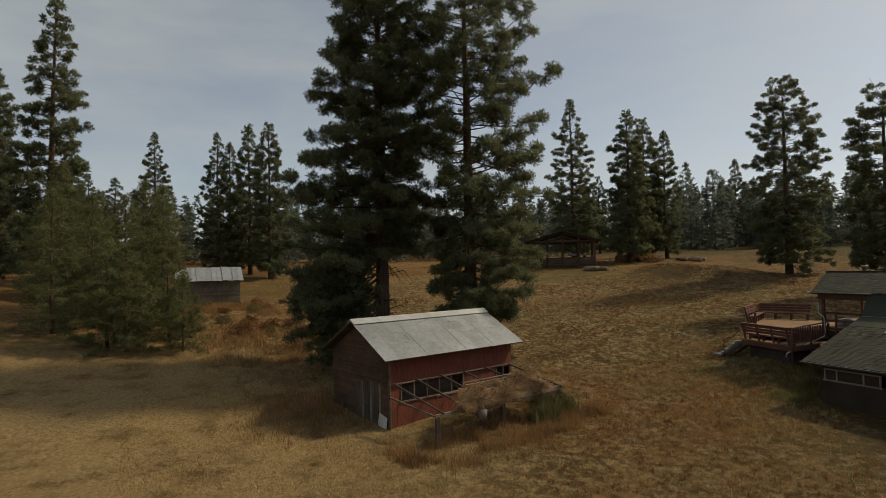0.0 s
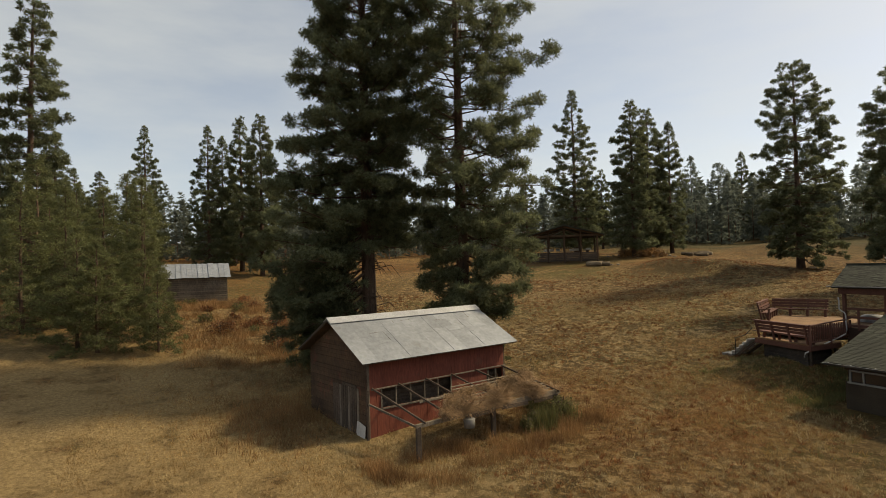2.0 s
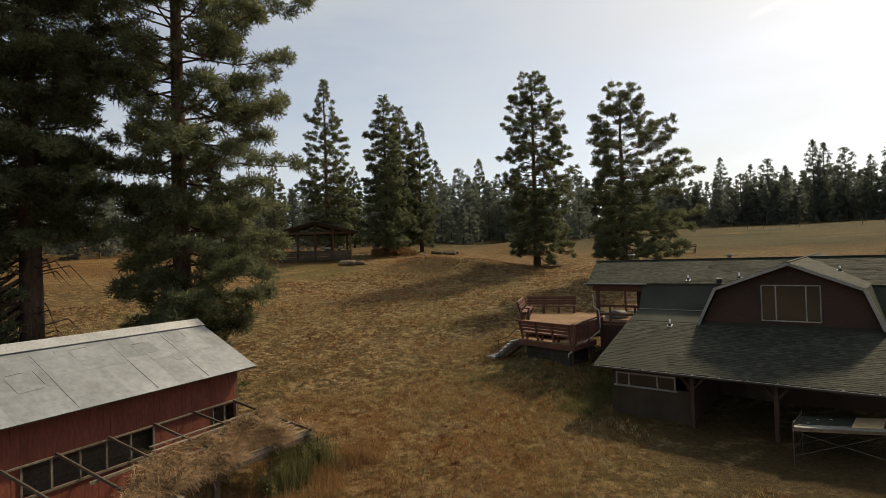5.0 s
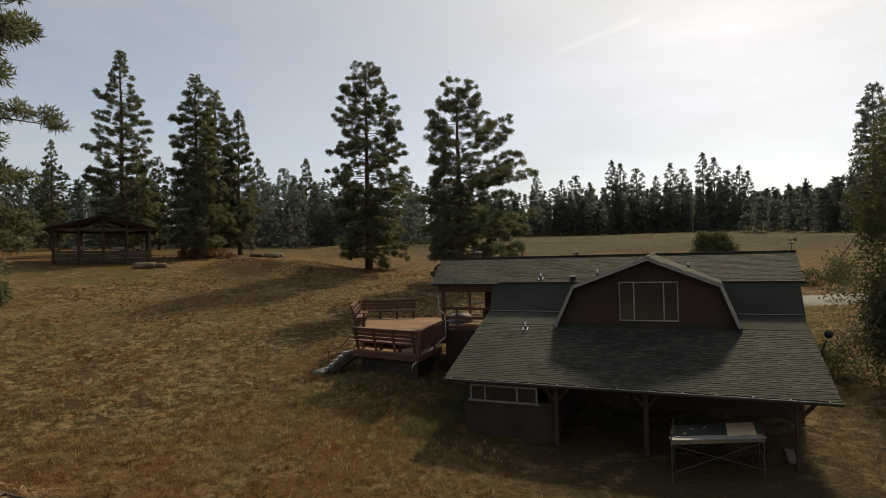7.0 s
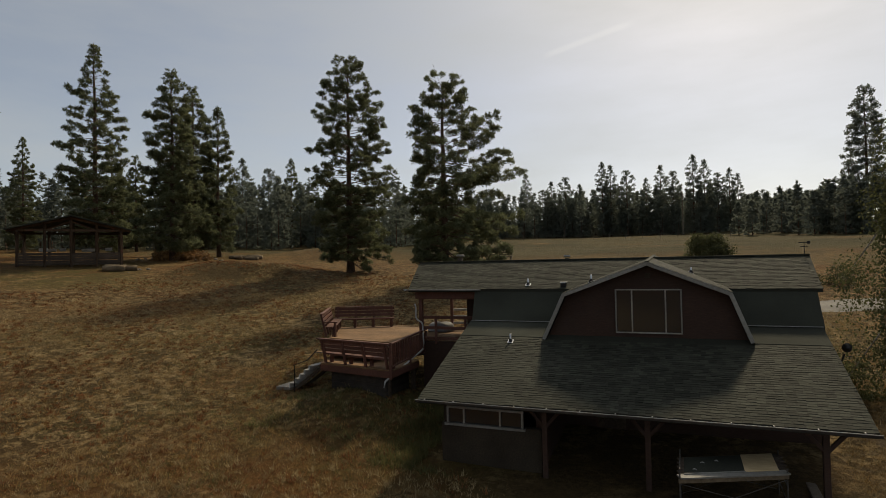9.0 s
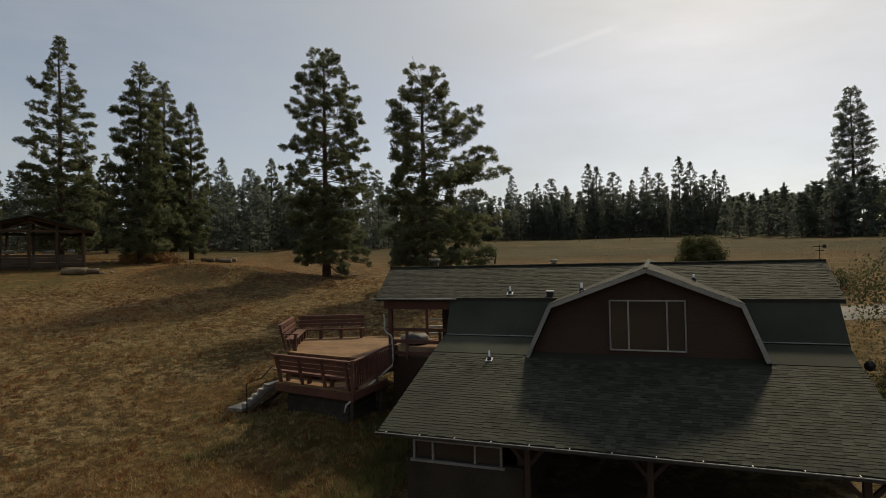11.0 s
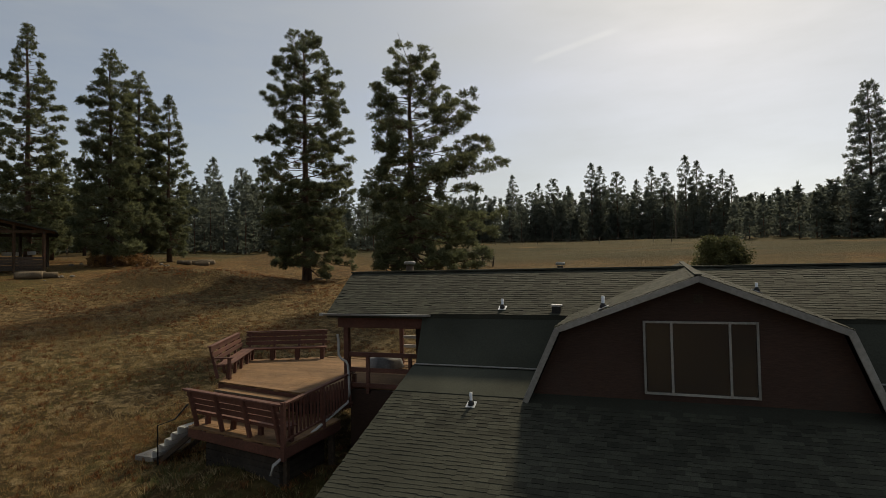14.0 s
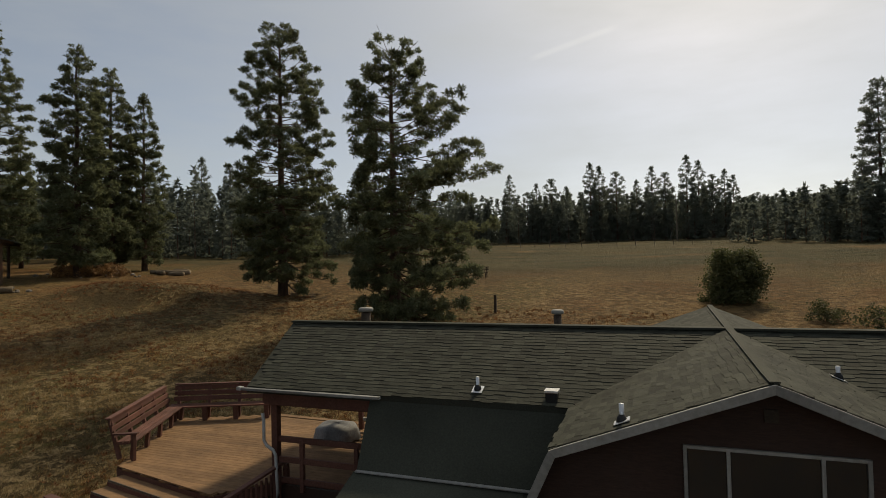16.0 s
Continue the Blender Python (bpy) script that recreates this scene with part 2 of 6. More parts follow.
def glass_material():
    m = bpy.data.materials.new("window_glass")
    m.use_nodes = True
    b = m.node_tree.nodes["Principled BSDF"]
    b.inputs["Base Color"].default_value = (0.02, 0.022, 0.024, 1)
    b.inputs["Roughness"].default_value = 0.06
    b.inputs["Specular IOR Level"].default_value = 0.6
    return m


M["glass"] = glass_material()


# ---- building helpers ----
def world_of(ob):
    m = ob.matrix_parent_inverse @ ob.matrix_basis
    return world_of(ob.parent) @ m if ob.parent else ob.matrix_basis.copy()


def thing(name, at, label, category, group="", kind="", turn=0.0):
    """The base of a thing that has parts."""
    ob = new(name)
    ob.matrix_basis = pose(*at, 0, 0, turn)
    return tagged(ob, label, category, group, kind)


def attach(ob, parent, label=""):
    if parent is not None:
        ob.parent = parent
        ob.matrix_parent_inverse = world_of(parent).inverted()
    return tagged(ob, label)


def shape(name, verts, faces, material, parent=None, label="", smooth=False):
    me = bpy.data.meshes.new(name)
    me.from_pydata(verts, [], faces)
    me.materials.append(material)
    if smooth:
        me.polygons.foreach_set("use_smooth", [True] * len(me.polygons))
    me.update()
    return attach(new(name, me), parent, label)


def part(name, bm, material, parent, label="", smooth=False):
    me = bpy.data.meshes.new(name)
    bmesh.ops.recalc_face_normals(bm, faces=bm.faces)
    bm.to_mesh(me)
    bm.free()
    me.materials.append(material)
    if smooth:
        me.polygons.foreach_set("use_smooth", [True] * len(me.polygons))
    return attach(new(name, me), parent, label)


BLOCKS = {}


def block_mesh(material, ease=0.06):
    """One bevelled unit block for each material, shared by all straight pieces."""
    key = (material.name, ease)
    if key not in BLOCKS:
        bm = bmesh.new()
        bmesh.ops.create_cube(bm, size=1)
        bmesh.ops.bevel(bm, geom=bm.edges[:], offset=ease, segments=1, affect="EDGES")
        me = bpy.data.meshes.new("block")
        bm.to_mesh(me)
        bm.free()
        me.materials.append(material)
        BLOCKS[key] = me
    return BLOCKS[key]


def board(name, a, b, wide, thick, material, parent=None, label="", up=(0, 0, 1), ease=0.06):
    """A straight piece from a to b; thick is measured along up, as near as it goes."""
    a, b = Vector(a), Vector(b)
    along = b - a
    x = along.normalized()
    u = Vector(up)
    if abs(u.dot(x)) > 0.98:
        u = Vector((0, 1, 0)) if abs(x.y) < 0.9 else Vector((1, 0, 0))
    y = u.cross(x).normalized()
    z = x.cross(y)
    m = Matrix((x, y, z)).transposed().to_4x4()
    m.translation = (a + b) / 2
    ob = new(name, block_mesh(material, ease))
    if parent is not None:
        ob.parent = parent
        ob.matrix_parent_inverse = world_of(parent).inverted()
    ob.matrix_basis = m @ Matrix.Diagonal((along.length, wide, thick, 1))
    return tagged(ob, label)


def slab(name, x0, x1, y0, y1, z0, z1, material, parent=None, label="", ease=0.02):
    ob = new(name, block_mesh(material, ease))
    if parent is not None:
        ob.parent = parent
        ob.matrix_parent_inverse = world_of(parent).inverted()
    ob.matrix_basis = Matrix.Translation(((x0 + x1) / 2, (y0 + y1) / 2, (z0 + z1) / 2)) @ Matrix.Diagonal((x1 - x0, y1 - y0, z1 - z0, 1))
    return tagged(ob, label)


def prism(outline, along):
    """A bmesh: a flat outline of 3D points pushed along a vector."""
    bm = bmesh.new()
    a = [bm.verts.new(p) for p in outline]
    b = [bm.verts.new(Vector(p) + Vector(along)) for p in outline]
    bm.faces.new(a)
    bm.faces.new(b[::-1])
    for i in range(len(a)):
        j = (i + 1) % len(a)
        bm.faces.new((a[j], a[i], b[i], b[j]))
    return bm


def tube(path, radii, sides=8, bm=None, cap=True):
    """A round tapered tube along points."""
    bm = bm or bmesh.new()
    rings = []
    for i, p in enumerate(path):
        p = Vector(p)
        d = (Vector(path[min(i + 1, len(path) - 1)]) - Vector(path[max(i - 1, 0)])).normalized()
        u = d.orthogonal().normalized() if abs(d.z) < 0.9 else Vector((1, 0, 0))
        v = d.cross(u).normalized()
        u = v.cross(d)
        rings.append([bm.verts.new(p + (u * math.cos(k * math.tau / sides) + v * math.sin(k * math.tau / sides)) * radii[i]) for k in range(sides)])
    for r0, r1 in zip(rings, rings[1:]):
        for k in range(sides):
            bm.faces.new((r0[k], r0[(k + 1) % sides], r1[(k + 1) % sides], r1[k]))
    if cap:
        bm.faces.new(rings[0][::-1])
        bm.faces.new(rings[-1])
    return bm


# ---- the lie of the land ----
RISE_R = (0, 14, 22, 30, 40, 60, 80, 170, 420, 1500, 4000)
RISE_Z = (-0.15, 0.0, 0.45, 1.2, 2.9, 5.2, 7.3, 12.3, 26, 70, 170)


def ground_z(x, y):
    """Height of the ground: a hollow round the yard that climbs outwards."""
    r = math.hypot(x, y + 20)
    z = 0.0
    for s, wgt in ((-0.14, 0.25), (0.0, 0.5), (0.14, 0.25)):
        z += wgt * float(np.interp(r * (1 + s), RISE_R, RISE_Z))
    return z


def relief(x, y):
    """Small bumps, none close to the buildings, and the bank below the deck."""
    k = min(1.0, max(0.0, (math.hypot(x, y - 5) - 14) / 10))
    u, v = (x + 38.5) * 0.985 + (y - 28.5) * 0.17, (y - 28.5) * 0.985 - (x + 38.5) * 0.17
    mound = 1.25 * math.exp(-(u / 7.0) ** 4) * math.exp(-(v / (2.0 if v < 0 else 5.5)) ** 2)
    knoll = 1.5 * math.exp(-((x + 45) ** 2 + (y - 57) ** 2) / 90)
    bank = 0.85 * math.exp(-((x + 10.3) ** 2 + (y - 3.6) ** 2) / 7.5)
    return bank + mound + knoll + 0.12 * k * noise.noise((x * 0.25, y * 0.25, 3.1)) + 0.5 * k * noise.noise((x * 0.045, y * 0.045, 7.7)) * min(1, math.hypot(x, y + 20) / 60)


def land(x, y):
    return ground_z(x, y) + relief(x, y)


# ---- ground ----
def ground_material():
    m = bpy.data.materials.new("dry_meadow")
    m.use_nodes = True
    n, l = m.node_tree.nodes, m.node_tree.links
    b = n["Principled BSDF"]
    geo = n.new("ShaderNodeNewGeometry")

    def noisy(scale, detail=6, rough=0.6, stretch=None, dist=0.0):
        t = n.new("ShaderNodeTexNoise")
        t.inputs["Scale"].default_value, t.inputs["Detail"].default_value, t.inputs["Roughness"].default_value = scale, detail, rough
        t.inputs["Distortion"].default_value = dist
        if stretch:
            mp = n.new("ShaderNodeMapping")
            mp.inputs["Scale"].default_value = stretch
            l.new(geo.outputs["Position"], mp.inputs["Vector"])
            l.new(mp.outputs["Vector"], t.inputs["Vector"])
        else:
            l.new(geo.outputs["Position"], t.inputs["Vector"])
        return t.outputs["Fac"]

    def span(value, lo, hi, a=0.0, c=1.0):
        r = n.new("ShaderNodeMapRange")
        r.inputs["From Min"].default_value, r.inputs["From Max"].default_value = lo, hi
        r.inputs["To Min"].default_value, r.inputs["To Max"].default_value = a, c
        l.new(value, r.inputs["Value"])
        return r.outputs["Result"]

    def mix(fac, a, c):
        x = n.new("ShaderNodeMix")
        x.data_type = "RGBA"
        l.new(fac, x.inputs["Factor"])
        for key, v in (("A", a), ("B", c)):
            if isinstance(v, tuple):
                x.inputs[key].default_value = (*v, 1)
            else:
                l.new(v, x.inputs[key])
        return x.outputs["Result"]

    def around(x, y, r0, r1):
        """1 near a place, 0 away from it."""
        d = n.new("ShaderNodeVectorMath")
        d.operation = "DISTANCE"
        flat = n.new("ShaderNodeVectorMath")
        flat.operation = "MULTIPLY"
        flat.inputs[1].default_value = (1, 1, 0)
        l.new(geo.outputs["Position"], flat.inputs[0])
        l.new(flat.outputs["Vector"], d.inputs[0])
        d.inputs[1].default_value = (x, y, 0)
        return span(d.outputs["Value"], r0, r1, 1, 0)

    def times(a, c):
        t = n.new("ShaderNodeMath")
        t.operation = "MULTIPLY"
        t.use_clamp = True
        l.new(a, t.inputs[0])
        l.new(c, t.inputs[1])
        return t.outputs["Value"]

    straw = mix(span(noisy(5, 10, 0.75), 0.3, 0.7), (0.122, 0.065, 0.025), (0.32, 0.192, 0.078))
    rust = mix(span(noisy(6, 8, 0.7), 0.35, 0.65), (0.090, 0.038, 0.011), (0.210, 0.096, 0.030))
    pale = mix(span(noisy(4, 10, 0.75), 0.3, 0.7), (0.18, 0.122, 0.056), (0.43, 0.315, 0.165))
    green = mix(span(noisy(5, 8, 0.7), 0.3, 0.7), (0.054, 0.049, 0.014), (0.137, 0.112, 0.040))
    col = mix(span(noisy(0.11, 5, 0.6), 0.43, 0.58), straw, rust)
    # dark colour of the grass mottle, used for painted shade as well
    mottle_and_shade = mix(span(noisy(7, 8, 0.7), 0.3, 0.7), (0.046, 0.032, 0.014), (0.112, 0.076, 0.034))
    tuft = span(noisy(1.7, 9, 0.72, dist=0.3), 0.475, 0.535)
    spots = mix(tuft, pale, mottle_and_shade)
    col = mix(times(span(noisy(0.16, 5, 0.6), 0.30, 0.50), around(-14, 0, 16, 60)), col, spots)
    col = mix(times(span(noisy(2.2, 9, 0.74), 0.52, 0.60), span(noisy(0.3, 4, 0.5), 0.28, 0.55)), col, mottle_and_shade)
    col = mix(times(span(noisy(0.5, 5, 0.6), 0.40, 0.58), around(-8.5, 1.5, 3, 9)), col, green)
    col = mix(times(span(noisy(0.07, 4, 0.55), 0.50, 0.62), span(noisy(2.2, 6, 0.7), 0.42, 0.6)), col, green)
    # shade on the mound's near face, painted as darker ground
    col = mix(times(span(noisy(0.6, 5, 0.6), 0.30, 0.5), around(-38, 27.5, 2, 8)), col, mottle_and_shade)
    col = mix(times(span(noisy(0.4, 5, 0.6), 0.36, 0.5), around(-52, 20, 3, 9)), col, green)
    split = n.new("ShaderNodeSeparateXYZ")
    l.new(geo.outputs["Position"], split.inputs["Vector"])
    field = mix(span(noisy(0.25, 6, 0.6, (0.3, 1, 1)), 0.35, 0.65), (0.044, 0.042, 0.018), (0.090, 0.076, 0.034))
    col = mix(times(span(split.outputs["Y"], 40, 62), span(noisy(0.1, 4, 0.5), 0.2, 0.45)), col, field)
    pock = span(noisy(3.1, 7, 0.7, dist=0.4), 0.50, 0.57)
    col = mix(times(pock, span(noisy(0.2, 4, 0.5), 0.3, 0.6, 0.25, 0.8)), col, mottle_and_shade)
    clod = span(noisy(0.85, 8, 0.72, dist=0.5), 0.50, 0.60)
    col = mix(times(clod, span(noisy(0.12, 4, 0.5), 0.35, 0.62, 0.15, 0.75)), col, mottle_and_shade)
    # straw paled left of the barn: sunlight and veil put into its colour
    sunlit_straw = mix(span(noisy(6, 9, 0.75), 0.3, 0.7), (0.175, 0.115, 0.05), (0.42, 0.30, 0.145))
    col = mix(times(span(noisy(0.5, 6, 0.65), 0.30, 0.52), around(-17, -33, 13, 22)), col, sunlit_straw)
    col = mix(times(span(noisy(0.45, 6, 0.65), 0.32, 0.58, 0, 0.8), around(-10.5, -6, 3.5, 10)), col, rust)
    soil = mix(span(noisy(9, 8, 0.7), 0.3, 0.7), (0.061, 0.043, 0.029), (0.137, 0.104, 0.072))
    col = mix(times(span(noisy(0.9, 6, 0.65), 0.47, 0.62), around(7.5, 1.0, 3, 10)), col, soil)
    # dark soil and the house's shade, both painted before the carport mouth
    col = mix(times(span(noisy(1.1, 6, 0.65), 0.25, 0.5), around(1.2, -0.5, 3.5, 6)), col, mottle_and_shade)
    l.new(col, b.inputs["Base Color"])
    b.inputs["Roughness"].default_value = 0.95
    b.inputs["Specular IOR Level"].default_value = 0.1
    bp = n.new("ShaderNodeBump")
    bp.inputs["Strength"].default_value, bp.inputs["Distance"].default_value = 1.0, 0.32
    l.new(noisy(2.6, 10, 0.75), bp.inputs["Height"])
    l.new(bp.outputs["Normal"], b.inputs["Normal"])
    return m


N_GRID = 250
STEP = [6.4 * math.sinh(6.6 * (i / N_GRID * 2 - 1)) for i in range(N_GRID + 1)]
gv = [(-6 + sx, -2 + sy, land(-6 + sx, -2 + sy)) for sy in STEP for sx in STEP]
gf = [(j * (N_GRID + 1) + i, j * (N_GRID + 1) + i + 1, (j + 1) * (N_GRID + 1) + i + 1, (j + 1) * (N_GRID + 1) + i) for j in range(N_GRID) for i in range(N_GRID)]
ground = shape("ground", gv, gf, ground_material(), smooth=True)
tagged(ground, "dry straw-coloured meadow with green and rust patches", "ground", kind="structure")


# ---- the house with the barn-shaped roof ----
EAVE_Y, EAVE_Z = -0.1, 2.42
JOIN_Y, JOIN_Z = 4.85, 4.22
KNEE_Y, KNEE_Z = 5.8, 5.42
RIDGE_Y, RIDGE_Z = 8.25, 6.45
HOUSE_L, HOUSE_R, PORCH_L = -6.25, 5.05, -9.9
house = thing("house", (0, 4, 0.3), "dark-shingled farmhouse with a gambrel dormer and open carport", "house")


def roof_panel(name, x0, x1, a, b, thick, material, parent, label="", x0b=None, x1b=None):
    """A roof plane between the line through a=(y, z) and that through b, with its thickness below."""
    (ya, za), (yb, zb) = a, b
    x0b, x1b = x0 if x0b is None else x0b, x1 if x1b is None else x1b
    return part(name, prism([(x0, ya, za), (x1, ya, za), (x1b, yb, zb), (x0b, yb, zb)], (0, 0, -thick)), material, parent, label)


lower_roof = roof_panel("lower_roof", HOUSE_L - 0.05, HOUSE_R, (EAVE_Y, EAVE_Z), (JOIN_Y, JOIN_Z), 0.12, M["shingle"], house, "dark asphalt shingles over the carport")
steep_roof = roof_panel("steep_roof", HOUSE_L, HOUSE_R + 0.05, (JOIN_Y, JOIN_Z), (KNEE_Y, KNEE_Z), 0.12, M["roll_roof"], house, "plain dark green-grey roofing felt", HOUSE_L - 0.17)
upper_roof = roof_panel("upper_roof", PORCH_L + 0.62, HOUSE_R + 0.2, (KNEE_Y - 0.12, KNEE_Z - 0.05), (RIDGE_Y, RIDGE_Z), 0.12, M["shingle"], house, "dark asphalt shingles", PORCH_L, HOUSE_R + 0.35)
back_roof = roof_panel("back_roof", PORCH_L, HOUSE_R + 0.35, (2 * RIDGE_Y - KNEE_Y, KNEE_Z - 0.03), (RIDGE_Y, RIDGE_Z), 0.12, M["shingle"], house)
roof_panel("back_steep_roof", HOUSE_L, HOUSE_R + 0.05, (2 * RIDGE_Y - JOIN_Y, 3.4), (2 * RIDGE_Y - KNEE_Y, KNEE_Z - 0.03), 0.12, M["roll_roof"], house)
FELT_Y = 3.72
felt_z = EAVE_Z + (JOIN_Z - EAVE_Z) * (FELT_Y - EAVE_Y) / (JOIN_Y - EAVE_Y)
for x0, x1 in ((HOUSE_L - 0.03, -3.25), (3.02, HOUSE_R - 0.02)):
    roof_panel("felt_strip", x0, x1, (FELT_Y, felt_z + 0.022), (JOIN_Y, JOIN_Z + 0.006), 0.015, M["roll_roof"], house, "smooth felt strip above the shingles")
board("ridge_cap", (PORCH_L, RIDGE_Y, RIDGE_Z + 0.01), (HOUSE_R + 0.35, RIDGE_Y, RIDGE_Z + 0.01), 0.26, 0.05, M["shingle"], house)
board("join_flashing", (HOUSE_L, JOIN_Y - 0.03, JOIN_Z + 0.02), (-3.12, JOIN_Y - 0.03, JOIN_Z + 0.02), 0.09, 0.02, M["pipe_grey"], house, "grey strip along the roof join")
board("join_flashing", (2.85, JOIN_Y - 0.03, JOIN_Z + 0.02), (HOUSE_R, JOIN_Y - 0.03, JOIN_Z + 0.02), 0.09, 0.02, M["pipe_grey"], house)

# end walls under the gambrel
for x0, x1 in ((HOUSE_L + 0.15, HOUSE_L + 0.35), (HOUSE_R - 0.3, HOUSE_R - 0.1)):
    part("gable_wall", prism([(x0, 4.7, 0.2), (x0, 4.7, JOIN_Z - 0.2), (x0, KNEE_Y, KNEE_Z - 0.15), (x0, RIDGE_Y, RIDGE_Z - 0.15), (x0, 2 * RIDGE_Y - KNEE_Y, KNEE_Z - 0.15), (x0, 11.5, 3.6), (x0, 11.5, 0.2)], (x1 - x0, 0, 0)), M["siding"], house)
slab("back_wall", HOUSE_L + 0.15, HOUSE_R - 0.1, 11.3, 11.5, 0.3, 3.9, M["siding"], house)
slab("carport_wall", HOUSE_L + 0.15, HOUSE_R - 0.3, 4.6, 4.8, 0.1, 4.0, M["siding"], house, "dark red-brown wall at the back of the carport")
# front room beneath the low roof
slab("front_room_wall", HOUSE_L + 0.45, -2.75, 0.55, 0.75, 0.1, 1.62, M["brick"], house, "brown wall below the window strip")
slab("front_room_lintel", HOUSE_L + 0.45, -2.75, 0.55, 0.75, 2.10, 2.38, M["siding"], house)
for x0, x1, mat in ((HOUSE_L + 0.45, HOUSE_L + 0.65, "brick"), (-2.95, -2.75, "siding")):
    part("side_wall", prism([(x0, 0.75, 0.1), (x0, 4.6, 0.1), (x0, 4.6, 3.95), (x0, 0.75, 2.55)], (x1 - x0, 0, 0)), M[mat], house)

# dormer
D_Y, W_Y, D_BACK = 3.62, 3.95, 12.6
CLIMB = 0.026
FOOT_L, KNEE_L, PEAK, KNEE_R, FOOT_R = (-3.32, 3.80), (-2.62, 5.32), (0.08, RIDGE_Z - 0.11), (2.50, 5.36), (3.06, 3.88)
dormer = part("dormer_wall", prism([(FOOT_L[0] + 0.12, W_Y, 3.5), (FOOT_L[0] + 0.12, W_Y, FOOT_L[1]), (KNEE_L[0] + 0.08, W_Y, KNEE_L[1] - 0.1), (PEAK[0], W_Y, PEAK[1] - 0.14), (KNEE_R[0] - 0.08, W_Y, KNEE_R[1] - 0.1), (FOOT_R[0] - 0.12, W_Y, FOOT_R[1]), (FOOT_R[0] - 0.12, W_Y, 3.5)], (0, 0.15, 0)), M["siding"], house, "dark red-brown dormer wall")
for name, a, b, back, mat in (("dormer_side", FOOT_L, KNEE_L, 6.2, "roll_roof"), ("dormer_slope", KNEE_L, PEAK, D_BACK, "shingle"), ("dormer_slope", PEAK, KNEE_R, D_BACK, "shingle"), ("dormer_side", KNEE_R, FOOT_R, 6.2, "roll_roof")):
    part(name, prism([(a[0], D_Y, a[1]), (b[0], D_Y, b[1]), (b[0], back, b[1] + CLIMB * (back - D_Y)), (a[0], back, a[1] + CLIMB * (back - D_Y))], (0, 0, -0.10)), M[mat], house)
for a, b in ((FOOT_L, KNEE_L), (KNEE_L, PEAK), (PEAK, KNEE_R), (KNEE_R, FOOT_R)):
    d = Vector((b[0] - a[0], 0, b[1] - a[1])).normalized()
    down = Vector((d.z, 0, -d.x))
    p, q = Vector((a[0], D_Y - 0.025, a[1])) + down * 0.06, Vector((b[0], D_Y - 0.025, b[1])) + down * 0.06
    board("barge_board", p, q, 0.05, 0.12, M["trim"], house, "pale painted barge board", up=-down)
board("dormer_ridge_cap", (PEAK[0], D_Y, PEAK[1] + 0.015), (PEAK[0], D_BACK, PEAK[1] + 0.015 + CLIMB * (D_BACK - D_Y)), 0.14, 0.022, M["shingle"], house)
slab("gable_vent", 0.0, 0.16, W_Y - 0.04, W_Y, 5.80, 5.96, M["brick"], house, "small louvred gable vent")

# dormer window
WX0, WX1, WZ0, WZ1 = -0.94, 1.09, 4.02, 5.45
window = slab("dormer_window", WX0, WX1, W_Y - 0.012, W_Y - 0.002, WZ0, WZ1, M["dark"], house, "wide three-part window with pale frame")
for x0, x1 in ((WX0, WX0 + 0.045), (-0.44, -0.395), (0.58, 0.625), (WX1 - 0.045, WX1)):
    slab("window_frame", x0, x1, W_Y - 0.06, W_Y - 0.012, WZ0, WZ1, M["trim"], window)
for z0, z1 in ((WZ0, WZ0 + 0.045), (WZ1 - 0.04, WZ1)):
    slab("window_frame", WX0 + 0.045, WX1 - 0.045, W_Y - 0.058, W_Y - 0.014, z0, z1, M["trim"], window)
for x0, x1 in ((WX0 + 0.06, -0.45), (-0.385, 0.57), (0.635, WX1 - 0.06)):
    slab("pane", x0, x1, W_Y - 0.035, W_Y - 0.025, WZ0 + 0.045, WZ1 - 0.04, M["glass"], window, ease=0.001)

# front room window strip
strip = slab("strip_window", -5.60, -3.28, 0.585, 0.60, 1.60, 2.10, M["dark"], house, "long low window with pale frames")
for x0, x1 in ((-5.62, -5.56), (-5.1, -5.05), (-3.98, -3.93), (-3.32, -3.26)):
    slab("window_frame", x0, x1, 0.50, 0.583, 1.62, 2.06, M["trim"], strip)
slab("window_sill", -5.68, -3.2, 0.46, 0.583, 1.55, 1.62, M["trim"], strip, "pale window sill")
slab("window_head", -5.62, -3.26, 0.50, 0.583, 2.06, 2.12, M["trim"], strip)
for x0, x1 in ((-5.56, -5.1), (-5.05, -3.98), (-3.93, -3.32)):
    slab("pane", x0, x1, 0.56, 0.575, 1.62, 2.06, M["glass"], strip, ease=0.001)

# carport posts, beam, gutter
for px in (-2.6, 0.12, 4.1):
    post = board("carport_post", (px, 0.35, 0.05), (px, 0.35, EAVE_Z - 0.14), 0.14, 0.14, M["siding"], house)
    for s in (-1, 1):
        board("knee_brace", (px, 0.35, 1.75), (px + 0.45 * s, 0.35, EAVE_Z - 0.15), 0.09, 0.09, M["siding"], post)
board("carport_beam", (-2.75, 0.35, EAVE_Z - 0.06), (HOUSE_R - 0.3, 0.35, EAVE_Z - 0.06), 0.12, 0.18, M["dark_wood"], house)
gutter = board("gutter", (HOUSE_L - 0.08, EAVE_Y - 0.06, EAVE_Z - 0.05), (HOUSE_R + 0.03, EAVE_Y - 0.06, EAVE_Z - 0.05), 0.11, 0.065, M["dark"], house, "dark gutter with pale lip")
